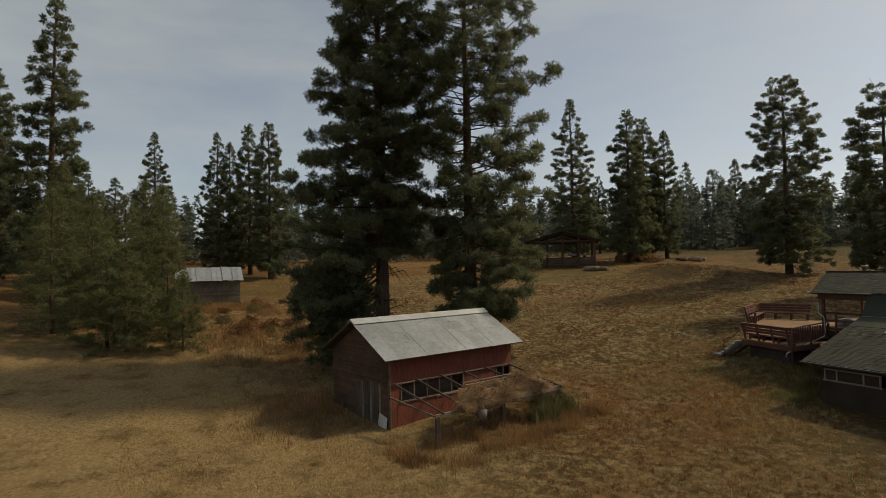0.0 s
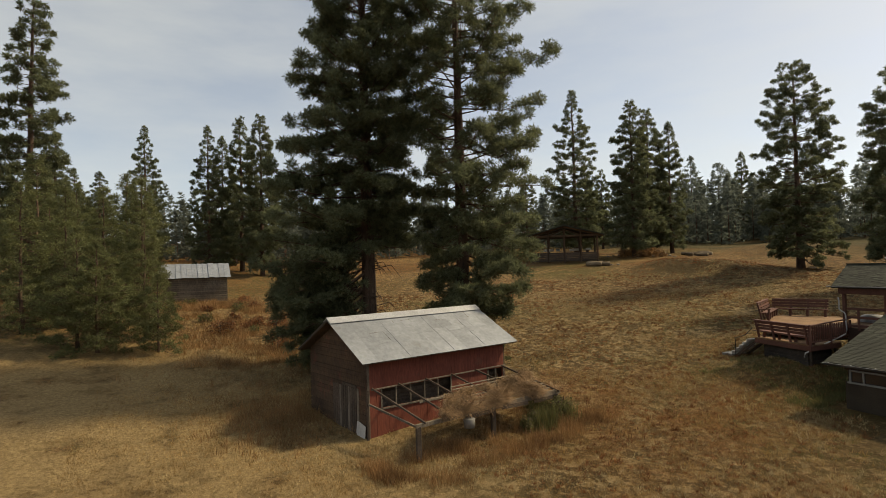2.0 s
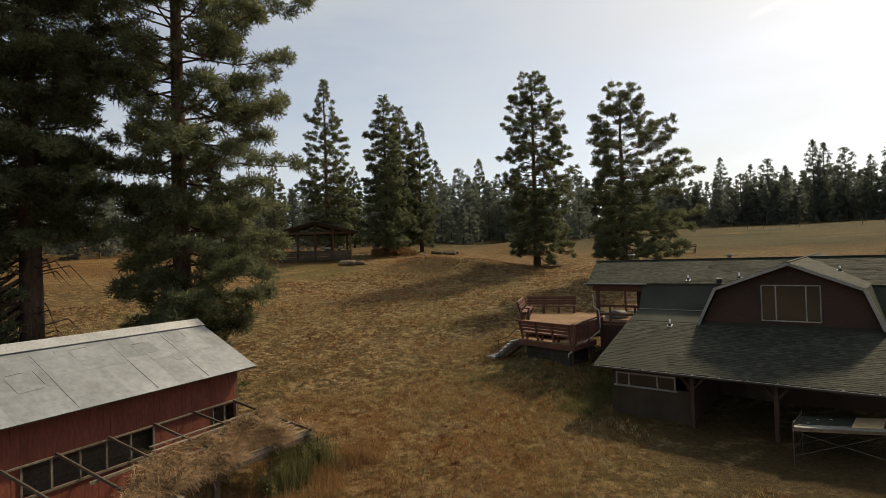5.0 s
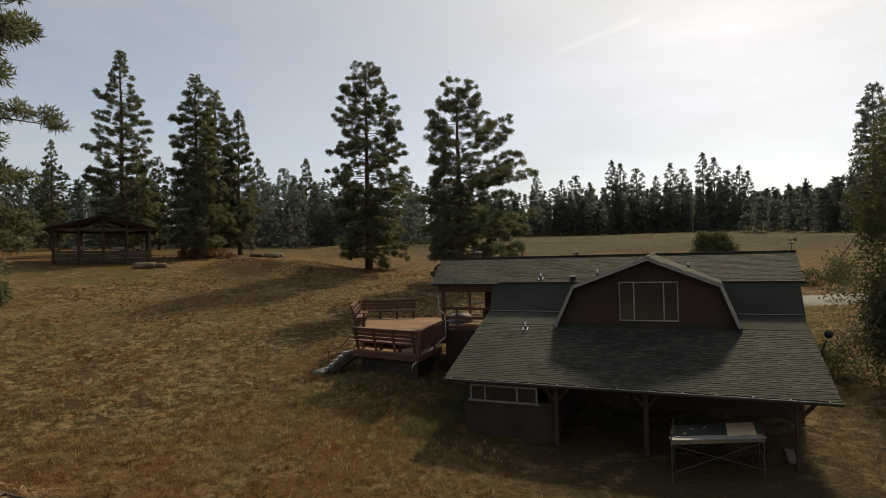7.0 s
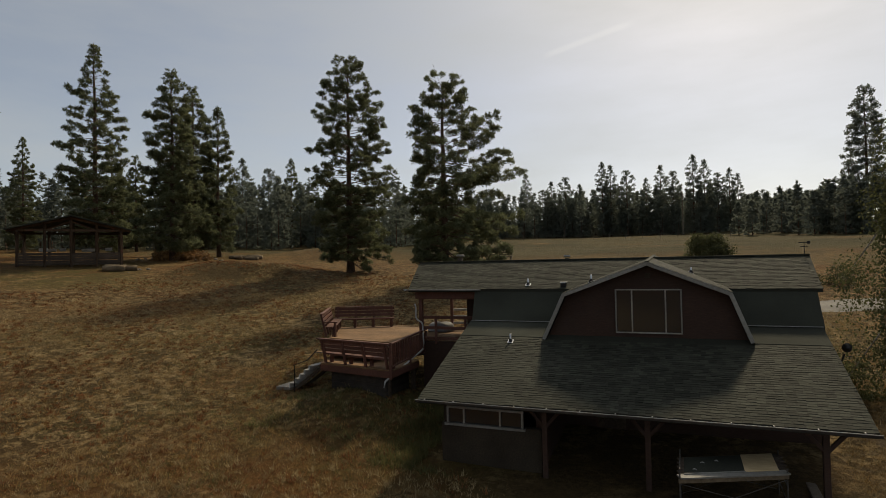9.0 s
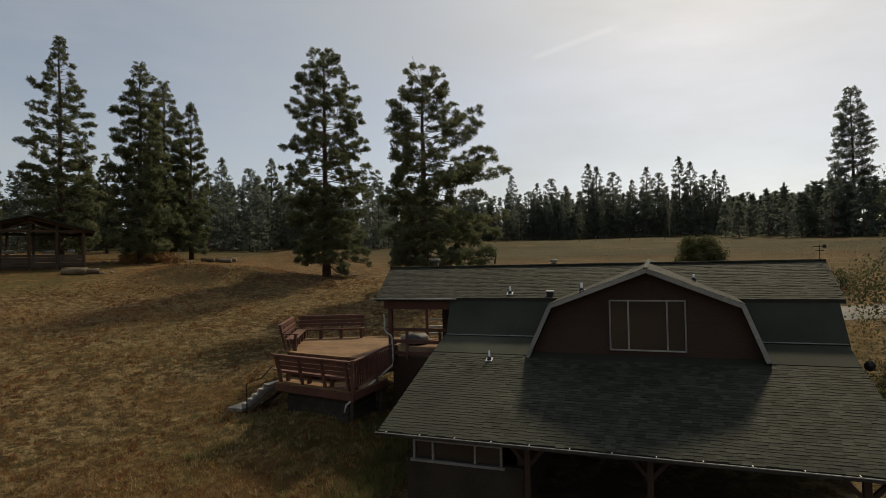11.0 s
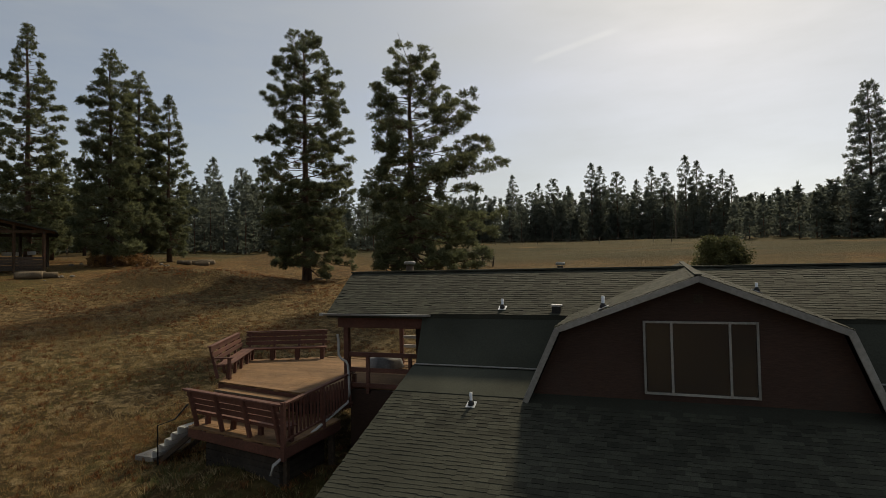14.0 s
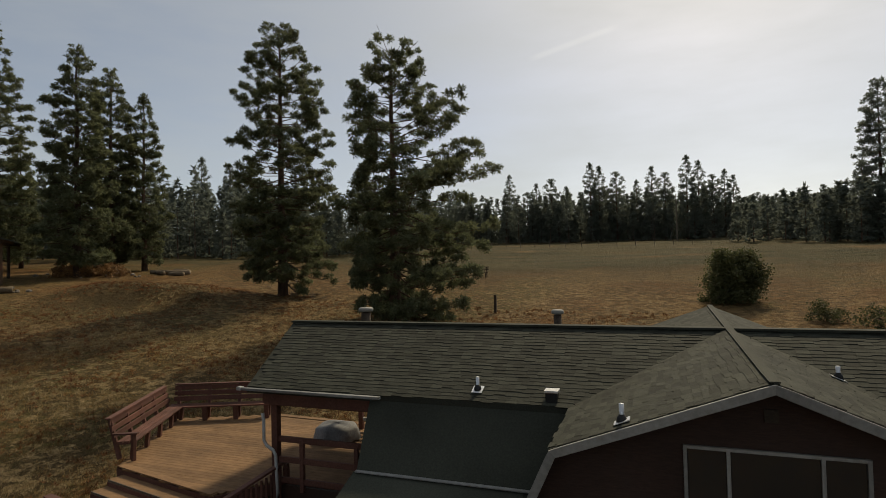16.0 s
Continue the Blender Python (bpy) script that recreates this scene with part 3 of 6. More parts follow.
board("gutter_lip", (HOUSE_L - 0.08, EAVE_Y - 0.115, EAVE_Z - 0.005), (HOUSE_R + 0.03, EAVE_Y - 0.115, EAVE_Z - 0.005), 0.012, 0.014, M["gutter"], gutter)
for i in range(13):
    gx = HOUSE_L + 0.2 + i * 0.9
    slab("gutter_strap", gx, gx + 0.022, EAVE_Y - 0.12, EAVE_Y - 0.03, EAVE_Z + 0.006, EAVE_Z + 0.02, M["gutter"], gutter)

# ---- red barn with metal roof and lean-to ----
BA = 0.233
B_D, B_N = Vector((-math.sin(BA), math.cos(BA), 0)), Vector((math.cos(BA), math.sin(BA), 0))
B_C = Vector((-13.49, -18.16, 0))
B_L, B_W, B_E, B_R, B_OE, B_OG = 7.8, 5.24, 3.16, 4.72, 0.42, 0.45
barn = thing("barn", (*(B_C + B_D * 3.9 - B_N * 2.6).xy, 0.0), "weathered red barn with patched sheet-metal roof", "barn")


def bp(u, out, z):
    """A place by the barn: along it from its near corner, out from its red wall, and up."""
    return B_C + B_D * u + B_N * out + Vector((0, 0, z))


slope = (B_R - B_E) / (B_W / 2 + B_OE)
WALL_Z = B_E + slope * B_OE - 0.1
N_BOARD = 39
# dark sheets behind the planks; their colour gives the small opening its shade
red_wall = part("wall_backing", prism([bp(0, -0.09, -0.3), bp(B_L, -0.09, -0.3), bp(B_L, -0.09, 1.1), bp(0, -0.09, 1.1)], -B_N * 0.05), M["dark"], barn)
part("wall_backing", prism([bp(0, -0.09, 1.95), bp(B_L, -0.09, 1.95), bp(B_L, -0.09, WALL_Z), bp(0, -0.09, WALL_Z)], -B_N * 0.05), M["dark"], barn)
for i in range(N_BOARD):
    u = (i + 0.5) * B_L / N_BOARD
    off = random.Random(i).uniform(-0.004, 0.004)
    spans = [(-0.3, WALL_Z)]
    if 0.62 < u < 4.36 or 6.65 < u < 7.7:
        spans = [(-0.3, 1.15), (1.92, WALL_Z)]
    elif 5.1 < u < 5.8:
        spans = [(-0.3, 0.72), (1.04, WALL_Z)]
    for z0, z1 in spans:
        board("plank", bp(u, -0.03 + off, z0), bp(u, -0.03 + off, z1), B_L / N_BOARD - 0.003, 0.035, M["barn_red"], red_wall, up=B_N)
for u in (0.62, 1.35, 2.1, 2.85, 3.6, 4.36, 6.65, 7.15, 7.7):
    board("opening_frame", bp(u, 0.0, 1.13), bp(u, 0.0, 1.94), 0.06, 0.06, M["old_wood"], barn, up=B_N)
for u0, u1 in ((0.55, 4.4), (6.6, 7.75)):
    board("opening_sill", bp(u0, 0.02, 1.12), bp(u1, 0.02, 1.12), 0.07, 0.05, M["old_wood"], barn, "grey weathered sill", up=B_N)
for i in range(7):
    z = 1.0 + 0.15 * i
    board("inner_board", bp(0.1, -0.45, z), bp(B_L - 0.1, -0.45, z), 0.03, 0.14, M["dark_wood"], barn, up=(0, 0, 1))
board("corner_board", bp(0.0, 0.0, -0.3), bp(0.0, 0.0, WALL_Z), 0.10, 0.05, M["old_wood"], barn, "grey corner board", up=B_N)
part("long_wall", prism([bp(0, -B_W, -0.3), bp(B_L, -B_W, -0.3), bp(B_L, -B_W, WALL_Z), bp(0, -B_W, WALL_Z)], B_N * 0.12), M["old_wood"], barn)
for u, d in ((B_L, -1), (0, 1)):
    gable = part("gable_wall", prism([bp(u, -0.01, -0.3), bp(u, -B_W + 0.01, -0.3), bp(u, -B_W + 0.01, WALL_Z), bp(u, -B_W / 2, B_R - 0.12), bp(u, -0.01, WALL_Z)], B_D * 0.1 * d), M["brown_board"], barn, "brown weathered board gable")
for i in range(25):
    z = -0.2 + (i + 0.5) * 0.19
    half = min(B_W / 2, (B_R - 0.2 - z) / slope)
    if half < 0.2:
        break
    wobble = random.Random(i).uniform(-0.012, 0.012)
    board("plank", bp(-0.035 + wobble, -B_W / 2 + half, z), bp(-0.035, -B_W / 2 - half, z + wobble), 0.03, 0.18, M["brown_board"], gable, up=(0, 0, 1))
for i in range(12):
    v = -0.75 - 0.19 * i
    board("door_board", bp(-0.065, v, 0.0), bp(-0.065, v, 1.95 - 0.02 * (i % 3)), 0.17, 0.025, M["dark_wood"] if i % 4 else M["old_wood"], barn, up=-B_D)
for v in (-0.9, -2.0):
    board("door_frame", bp(-0.07, v, -0.2), bp(-0.07, v, 2.0), 0.1, 0.05, M["dark_wood"], barn, up=-B_D)
board("door_frame", bp(-0.07, -0.85, 2.0), bp(-0.07, -2.05, 2.0), 0.1, 0.05, M["dark_wood"], barn, up=-B_D)
board("patch_board", bp(-0.12, -0.12, 0.20), bp(-0.10, -0.82, 0.32), 0.62, 0.03, M["step_grey"], barn, "pale board nailed beside the corner", up=-B_D)
decks = []
for s in (0, 1):
    e = B_OE if s == 0 else -B_W - B_OE
    a, b = bp(-B_OG, e, B_E), bp(-B_OG, -B_W / 2, B_R)
    decks.append(part("roof_deck", prism([a, b, b + B_D * (B_L + 2 * B_OG), a + B_D * (B_L + 2 * B_OG)], (0, 0, -0.06)), M["dark_wood"], barn))
# metal sheets: two rows up each slope, edges lapped and a little uneven
rng = random.Random(5)
for s in (0, 1):
    e = B_OE + 0.04 if s == 0 else -B_W - B_OE - 0.04
    ez = B_E - 0.02
    total = B_L + 2 * B_OG + 0.1
    for row, (f0, f1) in enumerate(((0.0, 0.56), (0.5, 1.0))):
        cols = 11
        for i in range(cols):
            u0 = -B_OG - 0.05 + total * i / cols + rng.uniform(-0.06, 0.02) * (i > 0)
            u1 = -B_OG - 0.05 + total * (i + 1) / cols + 0.05 * (i < cols - 1)
            g0, g1 = f0 + (rng.uniform(-0.05, 0.05) if row else 0), f1
            lift = 0.012 + 0.0015 * (i % 2) + 0.007 * row + rng.uniform(0, 0.001)
            def at(u, f, extra=0.0):
                return bp(u, e + (-B_W / 2 - e) * f, ez + (B_R - ez) * f + lift + extra)
            tilt = rng.uniform(0, 0.0015)
            part("metal_sheet", prism([at(u0, g0), at(u1, g0, tilt), at(u1, g1, tilt), at(u0, g1)], (0, 0, 0.003)), M["tin_roof"], decks[s])
board("ridge_metal", bp(-B_OG - 0.05, -B_W / 2 + 0.19, B_R + 0.0), bp(B_L + B_OG + 0.05, -B_W / 2 + 0.19, B_R + 0.0), 0.46, 0.02, M["galv"], barn, "shiny ridge flashing", up=(B_N * 0.5 + Vector((0, 0, 0.86))), ease=0.01)
board("ridge_metal", bp(-B_OG - 0.05, -B_W / 2 - 0.14, B_R + 0.0), bp(B_L + B_OG + 0.05, -B_W / 2 - 0.14, B_R + 0.0), 0.36, 0.02, M["galv"], barn, up=(-B_N * 0.5 + Vector((0, 0, 0.86))), ease=0.01)
# loose patches on the near slope
for u, f, w, h, cut in ((0.9, 0.34, 0.75, 0.26, 3), (3.0, 0.62, 0.8, 0.2, 1), (4.9, 0.55, 0.7, 0.20, 1), (6.4, 0.66, 0.65, 0.22, 2), (5.8, 0.36, 0.7, 0.14, 0), (2.1, 0.72, 0.5, 0.12, 2)):
    def at(uu, ff, up):
        return bp(uu, B_OE + 0.04 + (-B_W / 2 - B_OE - 0.04) * ff, B_E - 0.02 + (B_R - B_E + 0.02) * ff + up)
    part("roof_patch", prism([at(u, f, 0.026), at(u + w, f + 0.02, 0.029), at(u + w, f + h, 0.029), at(u, f + h - 0.02, 0.026)], (0, 0, 0.004)), M["tin_roof"], barn, "loose patch of sheet metal")
    if cut & 1:
        board("patch_edge", at(u + 0.05, f + h - 0.01, 0.031), at(u + w * 0.7, f + h, 0.033), 0.014, 0.008, M["old_wood"], barn)
    if cut & 2:
        board("patch_edge", at(u + w + 0.012, f + 0.06, 0.030), at(u + w + 0.012, f + h, 0.030), 0.012, 0.008, M["old_wood"], barn)
for u in (1.9, 4.3, 6.2):
    board("sheet_seam", at(u, 0.02, 0.026), at(u + 0.05, 0.9, 0.026), 0.014, 0.010, M["tin_roof"], barn)
board("ridge_metal", at(B_L - 1.3, 0.955, 0.05), at(B_L + B_OG + 0.03, 0.955, 0.05), 0.34, 0.012, M["galv"], barn, "newer shiny ridge sheet", up=(B_N * 0.5 + Vector((0, 0, 0.86))), ease=0.01)


# ---- trees ----
def needle_tufts(rs, count, blades, length, width, droop=0.2):
    """Rosettes of thin needles, as arrays of vertices (tuft, blade, 3, xyz)."""
    d = rs.normal(size=(count, blades, 3))
    d[..., 2] = np.abs(d[..., 2]) * 0.9 - droop
    d /= np.linalg.norm(d, axis=-1, keepdims=True)
    side = np.cross(d, rs.normal(size=(count, blades, 3)))
    side /= np.linalg.norm(side, axis=-1, keepdims=True) + 1e-9
    ln = length * rs.uniform(0.6, 1.25, (count, blades, 1))
    return np.stack([side * width * 0.5, -side * width * 0.5, d * ln], axis=2)


def blades_mesh(name, tri, material):
    """A mesh of loose triangles from an array (n, 3, xyz)."""
    tri = np.ascontiguousarray(tri.reshape(-1, 3), dtype=np.float32)
    n = len(tri) // 3
    me = bpy.data.meshes.new(name)
    me.vertices.add(3 * n)
    me.vertices.foreach_set("co", tri.ravel())
    me.loops.add(3 * n)
    me.loops.foreach_set("vertex_index", np.arange(3 * n, dtype=np.int32))
    me.polygons.add(n)
    me.polygons.foreach_set("loop_start", np.arange(0, 3 * n, 3, dtype=np.int32))
    me.materials.append(material)
    me.update(calc_edges=True)
    return me


def pine(name, label, seed, height, profile, limbs=150, blades=110, puff=0.46, length=0.34, width=0.07, material="needle", trunk_r=0.3, bare=0.04, lean=0.0,
         dead=0, side=0.0, lop=0.0, lop_top=0.8, spacing=0.85, inner=0.42, droop=0.22, group="pine trees", open_to=0.0, skirt=0):
    """A pine: tapered trunk, limbs that droop low down and rise near the top, round needle puffs at the ends of their twigs.
    profile gives the crown's radius by share of the height; lop makes it reach further towards side, below lop_top."""
    rs, rg = np.random.RandomState(seed), random.Random(seed)
    root = tagged(new(name), label, "tree", group)
    bend = [(lean * height * (k / 8) ** 1.5 + 0.07 * rg.uniform(-1, 1) * (k > 0), 0.07 * rg.uniform(-1, 1) * (k > 0), height * k / 8 * 0.985 - 0.3 * (k == 0)) for k in range(9)]
    bm = tube(bend, [trunk_r * ((1 - k / 8) ** 0.8 * 0.95 + 0.05) * (1.25 if k == 0 else 1) for k in range(9)], 9)
    fs, rr = [p[0] for p in profile], [p[1] for p in profile]

    def axis_at(z):
        f = min(0.999, max(0, z / height)) * 8
        k = int(f)
        return Vector(bend[k]).lerp(Vector(bend[k + 1]), f - k)

    hubs = []
    for i in range(limbs):
        f = bare + (0.985 - bare) * ((i + rg.random()) / limbs) ** 0.98
        a = i * 2.39996 + rg.uniform(-0.5, 0.5)
        reach = float(np.interp(f, fs, rr)) * (rg.uniform(0.62, 1.0) if rg.random() < 0.75 else rg.uniform(0.95, 1.18))
        if f < lop_top:
            reach *= 1 + lop * math.cos(a - side) * min(1, (lop_top - f) / 0.12)
        reach = max(reach, 0.25)
        low = i < skirt
        if low:
            f, a = rg.uniform(0.10, 0.30), side + rg.uniform(-0.85, 0.85)
            reach = rg.uniform(3.4, 5.8)
        p0 = axis_at(height * f)
        lift = -droop + (0.85 + droop) * max(0, f - 0.15) ** 1.5 + rg.gauss(0, 0.16)
        lift -= 0.35 * low
        out, cross = Vector((math.cos(a), math.sin(a), 0)), Vector((-math.sin(a), math.cos(a), 0))
        sway = rg.uniform(-0.12, 0.12)
        p1 = p0 + out * reach * 0.55 + cross * reach * sway + Vector((0, 0, reach * (lift * 0.55 + rg.uniform(-0.13, 0.05))))
        p2 = p0 + out * reach + cross * reach * sway * 2.2 + Vector((0, 0, reach * (lift + 0.10)))
        thick = trunk_r * (0.2 - 0.13 * f)
        tube([p0, p1, p2], [max(0.015, thick), max(0.012, thick * 0.6), 0.01], 4, bm, cap=False)
        start = inner if f > open_to else inner * 0.5
        n = max(1, int(reach * (1.25 - start) / spacing * 1.7 + rg.random()))
        for j in range(n):
            s = 1.0 if j == 0 else start + (1 - start) * (j + rg.uniform(-0.4, 0.4)) / n
            q = p0.lerp(p1, s / 0.55) if s < 0.55 else p1.lerp(p2, (s - 0.55) / 0.45)
            if j:
                e = q + cross * (1 if j % 2 else -1) * rg.uniform(0.25, 1.0) * (0.2 + 0.42 * reach * (1.12 - s)) + out * rg.uniform(0.0, 0.35) + Vector((0, 0, rg.uniform(-0.05, 0.4)))
                tube([q, q.lerp(e, 0.6) - Vector((0, 0, 0.06)), e], [0.018, 0.013, 0.006], 3, bm, cap=False)
            else:
                e = q
            hubs.append((e.x, e.y, min(e.z, height * 0.99), puff * rg.uniform(0.65, 1.25) * (1 - 0.35 * max(0, f - 0.75) / 0.25)))
    for k in range(5):
        c = axis_at(height * (0.93 + 0.014 * k))
        hubs.append((c.x, c.y, c.z, puff * (0.62 - 0.07 * k)))
    for k in range(dead):
        zz = height * (bare + 0.04) * rg.uniform(0.35, 1.15)
        a, r = rg.uniform(0, math.tau), rg.uniform(0.8, 2.6)
        p0 = axis_at(zz)
        p1 = p0 + Vector((math.cos(a) * r * 0.6, math.sin(a) * r * 0.6, 0.12 * r))
        p2 = p0 + Vector((math.cos(a) * r, math.sin(a) * r, -0.4 * r))
        tube([p0, p1, p2], [0.045, 0.03, 0.01], 4, bm, cap=False)
    part("trunk", bm, M["bark"], root, "dark furrowed trunk and limbs", smooth=True)
    # needles stand out from the heart of each puff, a few more above than below
    h = np.array(hubs)
    per = np.maximum(24, (blades * (h[:, 3] / puff) ** 2).astype(int))
    pick = np.repeat(np.arange(len(h)), per)
    n = len(pick)
    r = h[pick, 3][:, None]
    aim = rs.normal(size=(n, 3)) * (1, 1, 0.85)
    aim[:, 2] += 0.22
    aim /= np.linalg.norm(aim, axis=1, keepdims=True)
    foot = h[pick, :3] + aim * r * rs.uniform(0.05, 0.92, (n, 1)) ** 0.8 * (1, 1, 0.8)
    way = aim + rs.normal(size=(n, 3)) * 0.5
    way /= np.linalg.norm(way, axis=1, keepdims=True)
    across = np.cross(way, rs.normal(size=(n, 3)))
    across /= np.linalg.norm(across, axis=1, keepdims=True) + 1e-9
    tip = foot + way * length * rs.uniform(0.6, 1.2, (n, 1))
    half = across * width * 0.5 * rs.uniform(0.7, 1.3, (n, 1))
    crown = new("crown", blades_mesh("crown", np.stack([foot + half, foot - half, tip], 1), M[material]))
    attach(crown, root, "dark green needle puffs")
    return root


def plant(tree, x, y, scale=1.0, turn=0.0, sink=0.05):
    tree.matrix_basis = pose(x, y, land(x, y) - sink, 0, 0, turn) @ Matrix.Scale(scale, 4)
    return tree


def plant_copy(tree, x, y, scale=1.0, turn=0.0, squash=1.0):
    made = copy_thing(tree, Matrix.Identity(4))
    made.matrix_basis = pose(x, y, land(x, y) - 0.05, 0, 0, turn) @ Matrix.Diagonal((scale * squash, scale * squash, scale, 1))
    return made


# two tall ponderosas behind the barn
plant(pine("tall_pine", "tall dark ponderosa pine behind the red barn", 11, 29.0, ((0, 2.6), (0.1, 3.6), (0.2, 4.6), (0.32, 4.7), (0.45, 4.3), (0.58, 4.0), (0.7, 3.6), (0.82, 2.8), (0.93, 1.5), (1, 0.3)),
           limbs=290, blades=220, puff=0.44, length=0.22, width=0.062, trunk_r=0.50, bare=0.165, dead=46, side=4.2, skirt=34, lop=0.48, lop_top=0.55, spacing=0.92, inner=0.34, open_to=0.5), -24.3, -14.6)
plant(pine("tall_pine", "tall ponderosa pine with open crown and bare limbs", 23, 29.0, ((0, 1.4), (0.08, 2.1), (0.2, 3.3), (0.33, 4.0), (0.42, 3.8), (0.58, 4.0), (0.7, 3.8), (0.82, 3.0), (0.93, 1.6), (1, 0.3)),
           limbs=190, blades=220, puff=0.46, length=0.22, width=0.062, trunk_r=0.46, bare=0.06, dead=14, side=1.15, lop=0.3, lop_top=0.9, spacing=0.85, inner=0.42, open_to=0.40), -21.4, -9.6)
# trees behind the house
plant(pine("pine", "broad pine standing beyond the deck", 31, 22.0, ((0, 2.4), (0.08, 3.2), (0.2, 3.7), (0.35, 3.9), (0.5, 4.2), (0.65, 3.7), (0.8, 2.7), (0.92, 1.6), (1, 0.5)),
           limbs=185, blades=160, puff=0.37, length=0.20, width=0.08, trunk_r=0.36, bare=0.06, dead=12, side=0.3, lop=0.12, spacing=0.92, inner=0.48, open_to=0.42), -29.1, 34.0)
plant(pine("pine", "pine with ragged one-sided crown behind the house", 37, 17.7, ((0, 3.4), (0.12, 4.0), (0.28, 4.4), (0.42, 4.5), (0.55, 4.4), (0.66, 4.0), (0.76, 3.0), (0.84, 2.1), (0.95, 1.8), (1, 0.9)),
           limbs=165, blades=160, puff=0.38, length=0.20, width=0.08, trunk_r=0.36, bare=0.03, dead=4, side=0.35, lop=0.34, lop_top=0.82, spacing=0.92, inner=0.44, open_to=0.42), -16.9, 29.0)
base_a = pine("pine", "dark pointed pine at the meadow edge", 41, 26, ((0, 2.8), (0.15, 3.7), (0.3, 4.0), (0.5, 3.7), (0.64, 2.9), (0.79, 1.6), (0.91, 0.7), (1, 0.2)),
              limbs=165, blades=100, puff=0.39, length=0.26, width=0.11, trunk_r=0.36, bare=0.05, spacing=1.0, inner=0.48, open_to=0.4)
base_b = pine("pine", "dark pine with dense rounded crown", 43, 22, ((0, 2.4), (0.2, 3.3), (0.4, 3.2), (0.6, 2.7), (0.75, 2.1), (0.9, 1.2), (1, 0.3)),
              limbs=160, blades=100, puff=0.40, length=0.26, width=0.11, trunk_r=0.34, bare=0.07, spacing=0.95, inner=0.4, open_to=0.55)
base_c = pine("pine", "slender open-crowned pine at the meadow edge", 47, 19, ((0, 1.8), (0.1, 2.2), (0.3, 2.4), (0.5, 2.1), (0.7, 1.5), (0.9, 0.7), (1, 0.2)),
              limbs=125, blades=95, puff=0.38, length=0.26, width=0.105, trunk_r=0.26, bare=0.07, spacing=0.95, inner=0.45, open_to=0.35)
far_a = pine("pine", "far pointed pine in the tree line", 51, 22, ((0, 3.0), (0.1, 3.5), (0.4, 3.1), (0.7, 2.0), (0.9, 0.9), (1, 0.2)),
             limbs=95, blades=32, puff=0.52, length=0.5, width=0.19, trunk_r=0.3, bare=0.05, spacing=1.25, inner=0.35, open_to=0.5, material="needle_far_haze")
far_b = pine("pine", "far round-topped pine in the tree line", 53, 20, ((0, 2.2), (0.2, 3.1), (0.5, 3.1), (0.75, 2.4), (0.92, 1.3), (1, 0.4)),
             limbs=75, blades=32, puff=0.54, length=0.5, width=0.19, trunk_r=0.3, bare=0.10, spacing=1.25, inner=0.4, open_to=0.4, material="needle_far_haze")
young_a = pine("young_pine", "bushy young pine with yellowish green needles", 61, 8, ((0, 1.8), (0.12, 2.6), (0.3, 2.4), (0.5, 1.9), (0.75, 1.0), (0.92, 0.4), (1, 0.15)),
               limbs=85, blades=70, puff=0.28, length=0.24, width=0.045, trunk_r=0.12, bare=0.02, spacing=0.78, inner=0.35, droop=-0.15, open_to=0.5, material="needle_young")
young_b = pine("young_pine", "tall young pine with olive green needles", 63, 12, ((0, 1.6), (0.12, 2.2), (0.3, 2.1), (0.5, 1.7), (0.75, 1.0), (0.92, 0.4), (1, 0.15)),
               limbs=100, blades=66, puff=0.32, length=0.26, width=0.05, trunk_r=0.14, bare=0.03, spacing=0.85, inner=0.4, droop=-0.1, open_to=0.4, material="needle_young")
# meadow edge behind the pavilion: place and height
plant(base_a, -71.7, 38.6, 29.8 / 26)
plant(base_b, -56.0, 37.0, 23.8 / 22)
plant_copy(base_b, -59.2, 43.5, 23.6 / 22, 130, 0.95)
plant(base_c, -58.4, 47.2, 21.6 / 19)
for i, (x, y, h, t) in enumerate(((-82.8, 96.6, 21.1, "c"), (-92.7, 42.3, 18.5, "a"), (-83.6, 54.9, 16.6, "b"), (-76, 44.5, 17, "c"), (-66, 50, 15, "a"), (-74.9, -21.0, 20.7, "a"), (-74.6, -16.8, 21.9, "c"), (-69.3, -14.8, 21.6, "b"), (-84.8, -18.5, 20.6, "c"), (-85.0, -29.1, 21.6, "a"))):
    src, full = {"a": (base_a, 26), "b": (base_b, 22), "c": (base_c, 19)}[t]
    plant_copy(src, x, y, h / full, 47 * i, 0.85 if t != "c" else 1.0)
# left of the barn
plant(pine("leaning_pine", "tall ragged pine with a narrow leaning top", 72, 27.0, ((0, 2.6), (0.2, 3.4), (0.4, 3.2), (0.55, 2.5), (0.7, 1.7), (0.88, 1.1), (1, 0.2)),
           limbs=165, blades=90, puff=0.40, length=0.28, width=0.11, trunk_r=0.36, bare=0.05, lean=0.06, spacing=0.95, inner=0.3, open_to=0.5), -58.0, -38.2, 1.13, turn=35)
plant_copy(base_b, -66.0, -44.5, 24.5 / 22, 20, 0.9)
plant_copy(base_c, -71.0, -46.5, 25.0 / 19, 70)
plant_copy(base_c, -69.2, -37.6, 17.4 / 19, 160)
plant_copy(base_a, -74.4, -36.5, 13.6 / 26, 200)
plant_copy(base_a, -64.8, -32.8, 12.9 / 26, 250, 1.2)
plant(young_a, -34.4, -31.0, 8.0 / 8)
plant(young_b, -36.4, -27.2, 9.2 / 12, 30)
plant_copy(young_a, -33.3, -29.8, 7.4 / 8, 90)
plant_copy(young_a, -32.6, -26.3, 5.2 / 8, 200)
